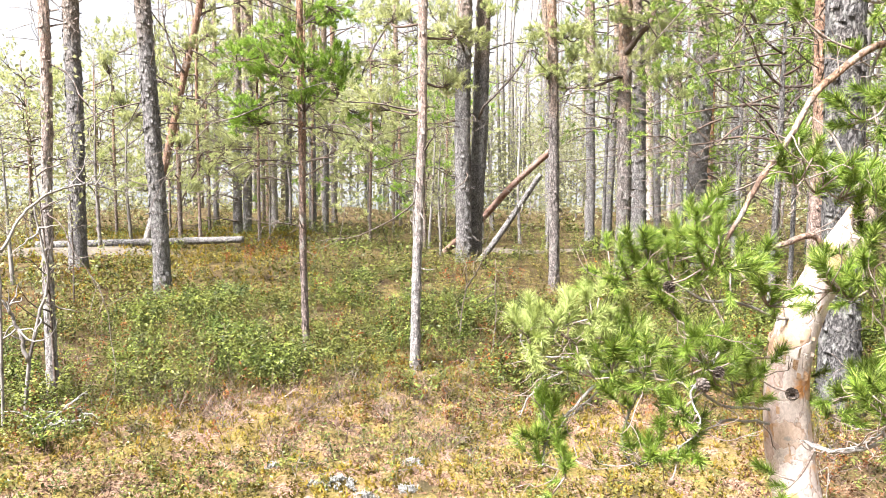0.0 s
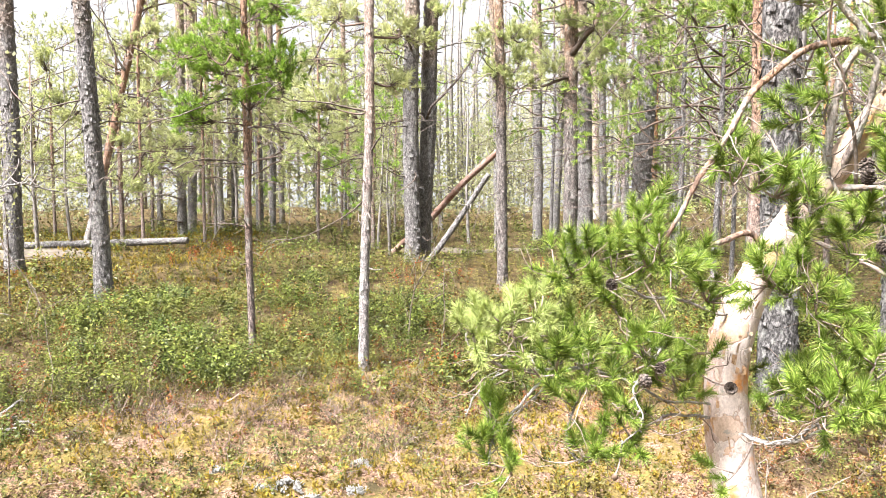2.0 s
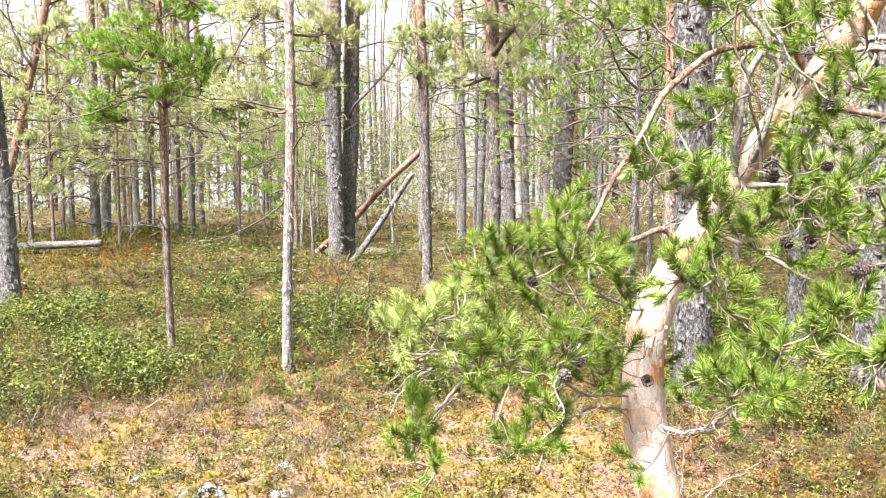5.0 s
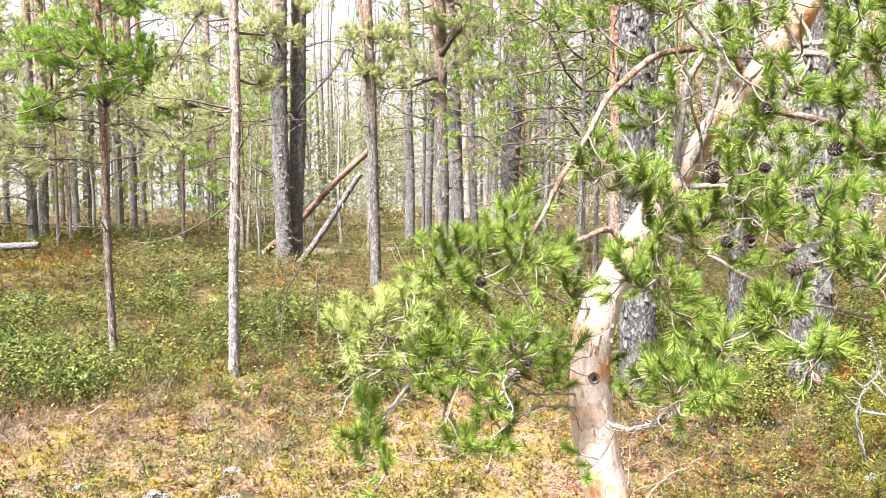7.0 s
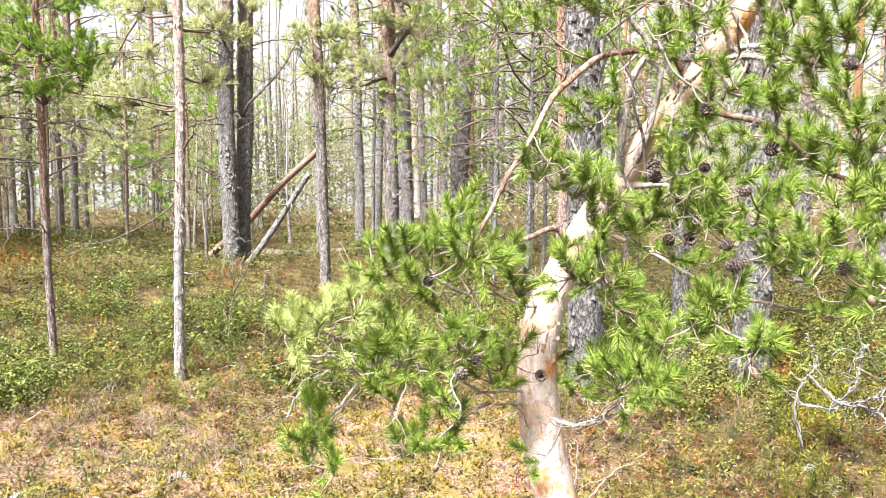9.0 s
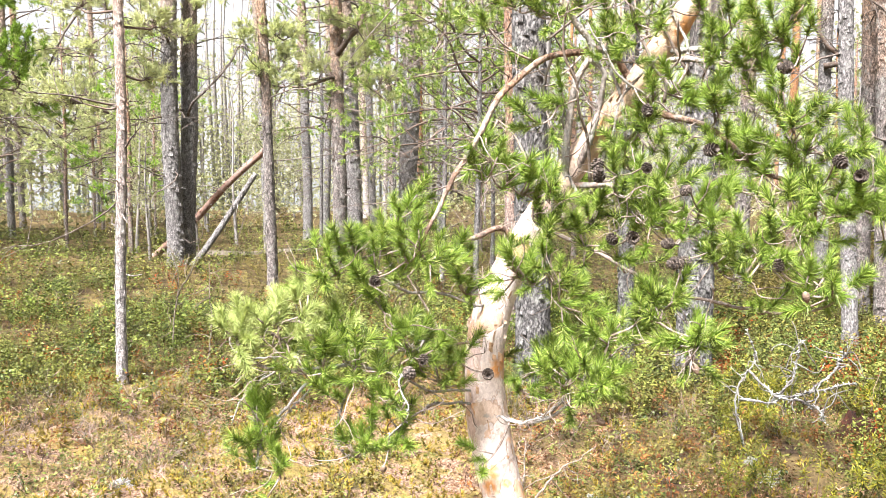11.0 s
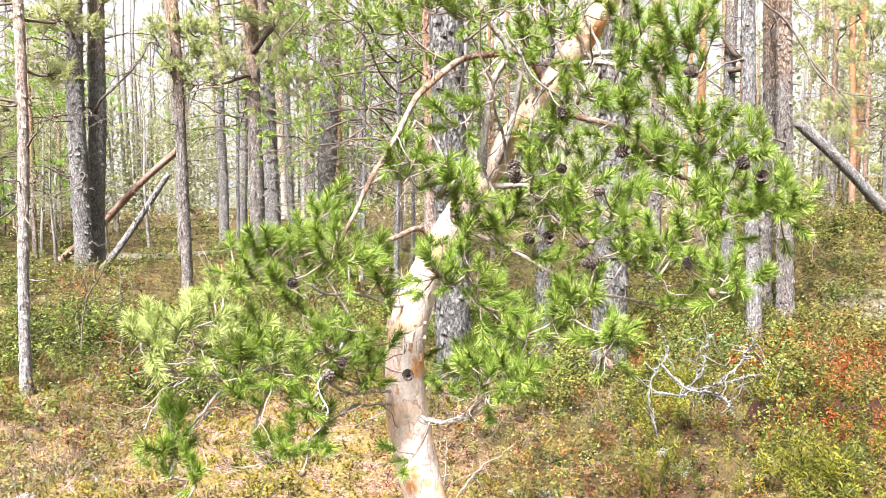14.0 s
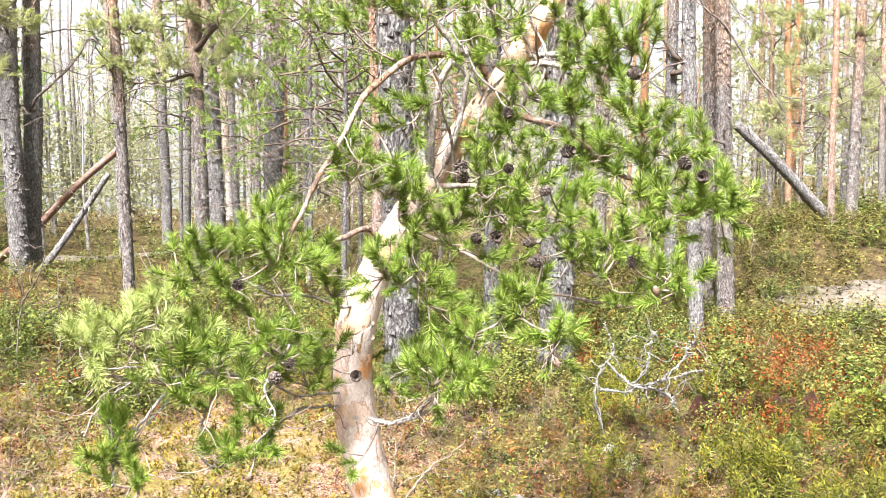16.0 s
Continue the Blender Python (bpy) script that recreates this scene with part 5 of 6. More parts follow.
def leaning_pine():
    rng = np.random.default_rng(11)
    base = (0.56, 2.24, float(ground_z(0.56, 2.24)))
    tree = thing("leaning_pine", base, "leaning young pine with peeling pink-orange bark and cones", "tree")
    line = spline(HERO_TRUNK, 150)
    girth = np.interp(np.linspace(0, 1, 150), np.linspace(0, 1, len(HERO_GIRTH)), HERO_GIRTH)
    b = Bag()
    tube(b, line, girth * (1 + 0.02 * np.sin(np.arange(150) * 0.35)), 40, 0.008, rng, plates=0.0006)
    trunk = part("trunk", b, BARK_HERO, tree, "pink-orange trunk with peeling papery bark")
    fl = Bag()      # curled papery bark flakes
    for k in range(230):
        i = int(rng.integers(14, 128))
        tan = unit(line[i + 1] - line[i])
        az = rng.uniform(0, 6.283)
        u = unit(np.cross(tan, (0.2, 1, 0.1)))
        w = np.cross(tan, u)
        out = math.cos(az) * u + math.sin(az) * w
        side = np.cross(tan, out)
        hl, wd, lift = rng.uniform(0.005, 0.018), rng.uniform(0.004, 0.014), rng.uniform(0.001, 0.007)
        c = line[i] + out * (girth[i] + 0.0008)
        sg = 1 if rng.uniform() < 0.5 else -1
        rows = []
        for a_ in (-1, 0, 1):
            j = 1 + 0.25 * rng.normal()
            rows += [c + tan * hl * a_ * j - side * wd * sg * 0.5 - out * wd * wd * 3, c + tan * hl * a_ * 0.9 * j + out * 0.002, c + tan * hl * a_ * 0.7 + side * wd * sg * 0.6 + out * lift]
        fl.add(rows, [(0, 1, 4, 3), (1, 2, 5, 4), (3, 4, 7, 6), (4, 5, 8, 7)])
    part("loose_bark", fl, BARK_FLAKE, trunk, "thin curled bark flakes", True, "stuff")
    skel = [(np.array(p), None) for p in line[40:138]]
    limbs = []
    for pts, r0, r1, mat_, label in HERO_BOUGHS:
        c = spline(pts, 6 * len(pts))
        c[2:-1] += np.cumsum(rng.normal(size=(len(c) - 3, 3)), axis=0) * (0.0009 if r0 > 0.0065 else 0.0014)
        lb = Bag()
        tube(lb, c, np.linspace(r0, r1, len(c)) * (1 + 0.06 * rng.normal(size=len(c))), 10, 0.05, rng)
        ob = part("branch", lb, mat_, tree, label)
        limbs.append((ob, Bag(), [], [], [], []))
        skel += [(p, len(limbs) - 1) for p in c[4:]]
    for m in range(14):
        st = np.array([0.52 + 0.032 * m, 2.30 - 0.010 * m, 1.38 + 0.037 * m])
        c = spline(crooked(st, (rng.normal() * 0.35 - 0.1, -0.25, 1.0), rng.uniform(0.28, 0.55), rng, 0.05, 0.28, 8), 30)
        lb = Bag()
        tube(lb, c, np.linspace(0.0055, 0.0022, 30) * (1 + 0.1 * rng.normal(size=30)), 8, 0.08, rng)
        limbs.append((part("branch", lb, LIMB_LICHEN if m % 2 else TWIG, tree, "crooked inner branch"), Bag(), [], [], [], []))
        skel += [(p, len(limbs) - 1) for p in c[8:]]
    for ob, *_ in limbs:      # shaggy lichen on the paler limbs
        if ob.data.materials[0] is not LIMB_LICHEN:
            continue
        n_v = len(ob.data.vertices)
        lc = Bag()
        for m in range(22):
            p = np.array(ob.data.vertices[int(rng.integers(0, n_v))].co) + np.array(base)
            tube(lc, crooked(p, rng.normal(size=3), rng.uniform(0.006, 0.016), rng, -0.1, 0.7, 3), [0.0022, 0.0028, 0.0008], 3, cap=False)
        part("lichen", lc, LICHEN, ob, "shaggy grey-white lichen", True, "stuff")
    todo = [(np.array(p), g) for g, ps in TUFTS.items() for p in ps]
    for p, g in list(todo):     # the far side of the crown
        if g not in ("pale", "hanging") and rng.uniform() < (0.26 if g.startswith(("right", "top")) else 0.2):
            todo.append((p + np.array([rng.normal() * 0.05 + 0.08 * p[0], rng.uniform(0.28, 0.62), rng.normal() * 0.05]), g))
    where = np.array([p for p, _ in skel])
    own = [o for _, o in skel]
    while todo:
        dist = [np.linalg.norm(where - p, axis=1) for p, _ in todo]
        k = int(np.argmin([d.min() for d in dist]))
        p, g = todo.pop(k)
        d = dist[k]
        i = int(np.argmin(d + np.array([0.12 if o is None else 0.0 for o in own])))
        o = own[i] if own[i] is not None else int(np.argmin([np.linalg.norm(np.array(l_[0]) - where[i], axis=1).min() for l_ in HERO_BOUGHS]))
        s = where[i]
        gap = np.linalg.norm(p - s)
        away = unit(p - s)
        sag = np.array([0, 0, -0.22 * gap]) + rng.normal(size=3) * 0.10 * gap
        path = spline([s, s + (p - s) * 0.4 + sag * 0.8, s + (p - s) * 0.75 + sag * 0.7, p], 10)
        tube(limbs[o][1], path, np.linspace(min(0.0050, 0.0028 + 0.007 * gap), 0.0020, 10), 6, 0.06, rng)
        where = np.vstack([where, path[3:]])
        own += [o] * 7
        end = unit(path[-1] - path[-3])
        lift = np.array([0, 0, 0.45 if g != "hanging" else 0.9])
        tgt = 3 if g == "pale" else 2
        limbs[o][tgt].append(p - end * 0.03)
        limbs[o][tgt + 2].append(unit(end * 0.8 + lift + rng.normal(size=3) * 0.15))
        for m in range(int(rng.integers(2, 6))):
            q = path[rng.integers(4, 9)]
            dd = unit(end * 0.5 + rng.normal(size=3) * 0.8 + lift)
            e_ = q + dd * rng.uniform(0.02, 0.065)
            tube(limbs[o][1], spline([q, e_], 3), [0.0026, 0.0024, 0.002], 5)
            limbs[o][tgt].append(e_)
            limbs[o][tgt + 2].append(unit(dd + lift * 0.5))
    # bare twigs between the tufts
    for m in range(300):
        i = int(rng.integers(98, len(where)))
        o = own[i]
        if o is None:
            continue
        ln = rng.uniform(0.05, 0.22)
        c = crooked(where[i], unit(rng.normal(size=3) + np.array([0, -0.2, -0.3])), ln, rng, 0.10, 0.38, 7)
        tube(limbs[o][1], spline(c, 13), np.linspace(0.0021, 0.0008, 13), 5)
        tube(limbs[o][1], spline(crooked(c[4], c[5] - c[3] + rng.normal(size=3) * 0.02, ln * 0.4, rng, 0.1, 0.35, 4), 6), np.linspace(0.0013, 0.0006, 6), 4)
    for ob, tw, at_, at2, ax_, ax2 in limbs:
        if tw.n:
            part("twig_spray", tw, PALETWIG, ob, "thin pale bare twigs", True, "stuff")
        if at_:
            f = Bag()
            scatter(f, SHOOT_NEAR, at_, ax_, rng.uniform(0.75, 1.2, len(at_)), rng)
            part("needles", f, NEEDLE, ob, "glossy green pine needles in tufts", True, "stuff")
        if at2:
            f = Bag()
            scatter(f, SHOOT_NEAR, at2, ax2, rng.uniform(0.85, 1.15, len(at2)), rng)
            part("needles", f, NEEDLE_PALE, ob, "pale yellowish pine needles", True, "stuff")
    heads = [np.array(l_[0]) for l_ in HERO_BOUGHS]
    stalks = [Bag() for _ in limbs]
    for me, spots in ((open_cone(), OPEN_CONES), (closed_cone(), PALE_CONES)):
        for p in spots:
            o = int(np.argmin([np.linalg.norm(h_ - p, axis=1).min() for h_ in heads]))
            near = where[int(np.argmin(np.linalg.norm(where - p, axis=1)))]
            tube(stalks[o], spline([near, (near + p) / 2 + np.array([0, 0, -0.008]), p], 5), [0.0024, 0.0022, 0.0022, 0.0022, 0.003], 5)
            cone = new("cone", me)
            cone.parent = limbs[o][0]
            ax = Vector(rng.normal(size=3) * 0.7 + np.array([0, -0.25, -0.6]))
            cone.matrix_local = Matrix.Translation(Vector(p) - Vector(base)) @ ax.to_track_quat("Z", "Y").to_matrix().to_4x4() @ Matrix.Scale(rng.uniform(0.58, 0.78) * (1.0 if spots is OPEN_CONES else 0.8), 4)
    for (ob, *_), st in zip(limbs, stalks):
        if st.n:
            part("cone_stalk", st, PALETWIG, ob, kind="stuff")


leaning_pine()


# ---- fallen and leaning dead wood ----
def log_thing(name, pts, r0, r1, material, label, seed, stubs=6, sides=16):
    rng = np.random.default_rng(seed)
    ob = thing(name, pts[0], label, "log")
    b = Bag()
    c = spline(pts, 40)
    tube(b, c, np.linspace(r0, r1, 40) * (1 + 0.03 * rng.normal(size=40)), sides, 0.04, rng)
    part("stem", b, material, ob)
    for k in range(stubs):
        s = Bag()
        i = int(rng.integers(5, 37))
        p = crooked(c[i], rng.normal(size=3) + np.array([0, -0.3, 0.4]), rng.uniform(0.08, 0.3), rng, 0, 0.25, 5)
        tube(s, p, np.linspace(0.012, 0.004, 5), 5)
        part("branch_stub", s, DEADWOOD, ob)


log_thing("fallen_log", [(-9.6, 10.6, 0.38), (-8.72, 11.21, 0.39), (-7.75, 11.66, 0.41), (-6.61, 11.89, 0.45)], 0.072, 0.055, BARK_GREY, "pale grey log lying on the moss", 1, 8)
log_thing("leaning_log", [(-3.6, 13.45, 0.12), (-2.85, 13.19, 0.76), (-2.24, 13.00, 1.38), (-1.55, 12.72, 1.96)], 0.062, 0.048, LOGPINK, "broken reddish pine stem leaning against trees", 2, 7)
log_thing("leaning_log", [(-2.75, 12.2, 0.05), (-2.53, 12.24, 0.32), (-2.16, 12.31, 0.86), (-1.72, 12.37, 1.54)], 0.052, 0.042, BARK_GREY, "dark dead stem leaning beside the twin pines", 3, 6)
log_thing("leaning_log", [(8.38, 9.60, 0.80), (8.00, 9.62, 1.16), (7.40, 9.71, 1.76), (6.87, 9.85, 2.25)], 0.088, 0.070, BARK_GREY, "thick dark dead stem leaning on the bank", 4, 4)

log_thing("dead_snag", [(1.54, 6.83, -0.10), (1.52, 6.83, 1.20), (1.51, 6.83, 2.00), (1.53, 6.83, 2.95)], 0.06, 0.045, SNAG, "bare white dead trunk standing among the pines", 5, 5)


def dead_shrub(name, lines, r0, material, label, seed, twigs=24, ln=(0.08, 0.3), shaggy=0):
    rng = np.random.default_rng(seed)
    ob = thing(name, lines[0][0], label, "dead branch")
    for pts in lines:
        b = Bag()
        c = spline(pts, 24)
        c[1:] += np.cumsum(rng.normal(size=(23, 3)), axis=0) * 0.004
        tube(b, c, np.linspace(r0, r0 * 0.4, 24), 7, 0.1, rng)
        br = part("branch", b, material, ob)
        if shaggy:
            lc = Bag()
            for k in range(shaggy):
                tube(lc, crooked(c[int(rng.integers(2, 24))] + rng.normal(size=3) * r0 * 0.5, rng.normal(size=3), rng.uniform(0.008, 0.022), rng, 0, 0.7, 3), [0.004, 0.005, 0.001], 3, cap=False)
            part("lichen", lc, LICHEN, br, "shaggy grey-white lichen", True, "stuff")
        for k in range(twigs // len(lines)):
            s = c[int(rng.integers(6, 24))]
            p = crooked(s, unit(rng.normal(size=3) + np.array([0, -0.1, 0.1])), rng.uniform(*ln), rng, -0.02, 0.4, 6)
            tb = Bag()
            tube(tb, spline(p, 8), np.linspace(r0 * 0.5, 0.0018, 8), 5, 0.08, rng)
            part("twig", tb, material, br)


dead_shrub("dead_shrub", [[(2.10, 4.12, -0.03), (2.04, 4.13, 0.16), (2.02, 4.12, 0.38), (2.10, 4.11, 0.52), (2.06, 4.13, 0.70)], [(2.04, 4.13, 0.30), (2.19, 4.06, 0.31), (2.35, 3.97, 0.39), (2.53, 3.86, 0.46)], [(2.08, 4.11, 0.47), (2.19, 3.94, 0.38), (2.33, 3.86, 0.36), (2.40, 3.82, 0.28)],
                          [(2.19, 4.06, 0.31), (2.27, 4.01, 0.45), (2.30, 3.99, 0.62)], [(2.35, 3.97, 0.37), (2.50, 3.99, 0.48), (2.54, 3.97, 0.58)]], 0.0075, LICHENWOOD, "grey-white lichened dead shrub with bare twigs", 21, 60, (0.06, 0.24), 60)
dead_shrub("dead_branch", [[(-3.49, 3.59, 0.02), (-3.30, 3.77, 0.12), (-3.12, 3.92, 0.02)], [(-3.49, 3.59, 0.02), (-3.4, 3.9, 0.16), (-3.3, 4.05, 0.1)]], 0.011, DEADWOOD, "pale dead branch lying on the moss", 22, 14)
dead_shrub("crooked_birch", [[(-3.71, 3.93, -0.04), (-3.69, 3.95, 0.41), (-3.62, 4.02, 0.75), (-3.59, 4.04, 0.99), (-3.64, 4.00, 1.37)], [(-3.69, 3.95, 0.41), (-3.73, 3.92, 0.69), (-3.79, 3.86, 0.84)]], 0.014, BIRCHBARK, "small crooked pale-barked birch", 23, 14, (0.15, 0.4), 34)
dead_shrub("thin_birch", [[(-3.67, 3.70, -0.05), (-3.65, 3.72, 0.60), (-3.64, 3.73, 1.16), (-3.71, 3.76, 1.9), (-3.8, 3.7, 2.9)], [(-3.64, 3.73, 1.10), (-3.61, 3.89, 1.34), (-3.50, 3.99, 1.44), (-3.36, 4.11, 1.49), (-3.28, 4.17, 1.47)]], 0.010, BIRCHBARK, "thin pale birch stem with an arching branch", 24, 12, (0.1, 0.35), 34)
dead_shrub("bare_shrub", [[(-1.66, 6.80, -0.04), (-1.66, 6.80, 0.28), (-1.61, 6.81, 0.59), (-1.68, 6.79, 0.95)], [(-1.62, 6.81, 0.5), (-1.45, 6.7, 0.75), (-1.38, 6.65, 1.0)], [(-1.3, 6.4, -0.04), (-1.27, 6.4, 0.4), (-1.32, 6.45, 0.85)]], 0.007, TWIG, "thin bare grey shrub among the dwarf shrubs", 25, 24, (0.1, 0.3))
dead_shrub("dead_branch", [[(0.75, 3.55, -0.02), (0.9, 3.65, 0.12), (1.1, 3.72, 0.2)], [(0.62, 3.3, -0.02), (0.7, 3.4, 0.16), (0.72, 3.5, 0.36)]], 0.006, TWIG, "thin dead twigs standing in the litter", 26, 16, (0.06, 0.2))

# crumbling stumps among the shrubs
def rotten_stump(x, y, r, high, seed):
    rng = np.random.default_rng(seed)
    n_s, f = 40, np.linspace(1, 0, 12)
    ang = np.linspace(0, 2 * np.pi, n_s, endpoint=False)
    rim = 1 + 0.16 * np.sin(2 * ang + seed) + 0.10 * np.sin(5 * ang + 2 * seed)
    jag = 1 + 0.5 * np.sin(3 * ang + seed) + 0.3 * np.sin(8 * ang + 2 * seed) + 0.15 * rng.uniform(-1, 1, n_s)
    px, py = x + r * f[:, None] * rim * np.cos(ang), y + r * 0.8 * f[:, None] * rim * np.sin(ang)
    wall = np.exp(-((f[:, None] - 0.68) / 0.16) ** 2) * high * jag
    pz = ground_z(px, py) + wall + 0.022 * rng.normal(size=px.shape) - 0.05 * (f[:, None] > 0.97) + 0.01
    i, j = np.meshgrid(np.arange(11), np.arange(n_s), indexing="ij")
    j2 = (j + 1) % n_s
    bag = Bag()
    bag.add(np.stack([px, py, pz], -1).reshape(-1, 3), np.stack([i * n_s + j, i * n_s + j2, (i + 1) * n_s + j2, (i + 1) * n_s + j], -1).reshape(-1, 4))
    tagged(new("rotten_stump", bag.mesh("rotten_stump", ROT, False)), "crumbling dark red rotten stump in the shrubs", "stump")


STUMPS = [(2.86, 4.22, 0.17, 0.07), (3.30, 4.20, 0.27, 0.06)]
for k, st in enumerate(STUMPS):
    rotten_stump(*st, 8 + k)


# ---- reindeer lichen ----
def lichen_clump(x, y, r, seed):
    rng = np.random.default_rng(seed)
    b = Bag()
    z0 = float(ground_z(x, y))
    for k in range(int(40 + 560 * r)):
        a_, f = rng.uniform(0, 6.283), math.sqrt(rng.uniform())
        p = np.array([x + math.cos(a_) * f * r * (1 + 0.3 * math.sin(3 * a_ + seed)), y + math.sin(a_) * f * r, z0 - 0.01 + r * 0.55 * (1 - f * f) * rng.uniform(0.6, 1)])
        for m in range(3):
            c = crooked(p, rng.normal(size=3) + np.array([0, 0, 0.9]), rng.uniform(0.012, 0.026), rng, 0, 0.6, 3)
            tube(b, c, [0.0035, 0.004, 0.0015], 3)
    tagged(new("reindeer_lichen", b.mesh("reindeer_lichen", LICHEN)), "cushion of white reindeer lichen on the moss", "lichen", "lichen cushions")


for k, (x, y, r) in enumerate([(-1.26, 4.04, 0.065), (-1.50, 3.58, 0.085), (-1.64, 3.55, 0.05), (-1.18, 3.68, 0.06), (-1.34, 3.50, 0.05), (-1.95, 3.72, 0.035), (2.04, 3.80, 0.06), (0.95, 3.52, 0.04), (0.62, 3.45, 0.04), (0.2, 3.5, 0.035), (0.93, 3.66, 0.050), (1.09, 3.70, 0.035), (1.26, 3.63, 0.045), (1.33, 3.54, 0.030), (2.03, 3.93, 0.035), (2.11, 3.85, 0.045)]):
    lichen_clump(x, y, r, 700 + k)


# ---- ground cover ----
def patchy(x, y, s, ph):
    return np.sin(s * x + ph) * np.sin(s * 0.9 * y + 1.7 * ph) + 0.6 * np.sin(1.9 * s * x - 1.3 * s * y + ph) + 0.4 * np.sin(3.1 * s * y + 2.3 * s * x + 3 * ph)


def spread(rng, n, d0, d1, a0=-46, a1=46):
    """Random places between two distances from the stand, even over the area."""
    d = np.sqrt(rng.uniform(d0 * d0, d1 * d1, n))
    az = np.radians(rng.uniform(a0, a1, n))
    return d * np.sin(az), d * np.cos(az), d


def off_sand(x, y):
    ok = np.ones(len(x), bool)
    for cx, cy, rx, ry, turn, _ in SANDS:
        c, s = math.cos(turn), math.sin(turn)
        lx, ly = (x - cx) * c + (y - cy) * s, -(x - cx) * s + (y - cy) * c
        ok &= (lx / rx) ** 2 + (ly / ry) ** 2 > 0.12 + 0.8 * np.abs(np.sin(9 * x + 5 * y) * np.sin(4 * x - 7 * y))
    for cx, cy, r, _ in STUMPS:
        ok &= np.hypot(x - cx, y - cy - 0.1 + 0.25 * r) > r * 1.15
    return ok


def cover(name, templates, material, x, y, sizes, label, category, rng, tilt=0.18, sink=0.0):
    keep = off_sand(x, y)
    x, y, sizes = x[keep], y[keep], np.broadcast_to(sizes, keep.shape)[keep]
    b = Bag()
    ax = np.stack([rng.normal(size=len(x)) * tilt, rng.normal(size=len(x)) * tilt, np.ones(len(x))], -1)
    scatter(b, templates, np.stack([x, y, ground_z(x, y) - sink], -1), ax, sizes, rng)
    return stuff(name, b, material, label, category)


rng_g = np.random.default_rng(4242)
BIL = [shrub_sprig(np.random.default_rng(800 + k), 6, 9, 0.25, 0.0215, 0.58, 0.85) for k in range(8)]
BIL_FAR = [shrub_sprig(np.random.default_rng(820 + k), 4, 7, 0.27, 0.033, 0.55, 0.9) for k in range(6)]
COW = [shrub_sprig(np.random.default_rng(840 + k), 3, 7, 0.10, 0.017, 0.6, 0.9) for k in range(6)]
LED = [rosette_sprig(np.random.default_rng(860 + k)) for k in range(7)]
RED = [shrub_sprig(np.random.default_rng(880 + k), 3, 8, 0.26, 0.030, 0.4, 0.4) for k in range(4)]
DRY = [dry_sprig(np.random.default_rng(900 + k), 0.24, 6) for k in range(6)]
MOS = [needle_shoot(np.random.default_rng(920 + k), 10, 0.022, 0.016, 0.006) for k in range(5)]
BIT = [needle_shoot(np.random.default_rng(940 + k), 5, 0.01, 0.035, 0.006) for k in range(5)]

x, y, d = spread(rng_g, 7700, 4.2, 9.5)
edge = 5.5 - 1.3 * smooth_step(-2.3, -3.2, x) + 0.35 * np.sin(1.7 * x) + 0.5 * smooth_step(1.0, 2.5, x) * -1.0
keep = (rng_g.uniform(size=len(x)) < smooth_step(-0.5, 0.4, d - edge)) & (patchy(x, y, 1.6, 0.4) + rng_g.normal(size=len(x)) * 0.6 > -1.1) & (patchy(x, y, 6.0, 1.2) + rng_g.normal(size=len(x)) * 0.25 > -0.55)
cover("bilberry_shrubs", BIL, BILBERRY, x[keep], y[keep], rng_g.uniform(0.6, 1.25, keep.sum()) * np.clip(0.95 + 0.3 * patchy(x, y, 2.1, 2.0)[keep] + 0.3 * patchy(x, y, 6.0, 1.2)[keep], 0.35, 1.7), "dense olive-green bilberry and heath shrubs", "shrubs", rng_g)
x, y, d = spread(rng_g, 1500, 7.6, 12.5, -42, 16)
cover("heath_shrubs", BIL_FAR, HEATH, x, y, rng_g.uniform(0.55, 1.05, len(x)), "olive-green heath shrubs under the pines", "shrubs", rng_g)
x, y, d = spread(rng_g, 4300, 9.3, 19)
keep = (rng_g.uniform(size=len(x)) < 1.3 - 0.035 * d) & ((x / y > -0.50) | (d < 10.3) | (rng_g.uniform(size=len(x)) < 0.55))
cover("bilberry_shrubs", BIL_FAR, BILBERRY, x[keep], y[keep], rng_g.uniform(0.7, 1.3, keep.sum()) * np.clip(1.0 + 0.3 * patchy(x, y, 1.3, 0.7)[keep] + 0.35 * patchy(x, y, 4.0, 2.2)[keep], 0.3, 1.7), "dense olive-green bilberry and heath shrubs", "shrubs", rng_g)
x, y, d = spread(rng_g, 1200, 18, 36)
cover("far_heath", BIL_FAR, HEATH, x, y, rng_g.uniform(1.4, 2.2, len(x)), "olive-green heath deeper in the forest", "shrubs", rng_g)
x, y, d = spread(rng_g, 6500, 5.5, 11.0)
keep = patchy(x, y, 1.7, 4.4) + rng_g.normal(size=len(x)) * 0.25 > 0.75
cover("bog_bilberry_shrubs", BIL, BOGBERRY, x[keep], y[keep], rng_g.uniform(0.8, 1.3, keep.sum()), "blue-green bog bilberry shrubs in patches", "shrubs", rng_g)
x, y, d = spread(rng_g, 5200, 3.0, 6.4)
keep = patchy(x, y, 2.2, 1.0) + rng_g.normal(size=len(x)) * 0.5 + 0.45 * smooth_step(0.6, 1.4, x) - 0.1 * smooth_step(1.9, 2.6, x) > -0.1
cover("cowberry_shrubs", COW, COWBERRY, x[keep], y[keep], rng_g.uniform(0.7, 1.5, keep.sum()), "low cowberry shrubs with small glossy leaves", "shrubs", rng_g, 0.3)
x, y, d = spread(rng_g, 16000, 2.7, 6.6)
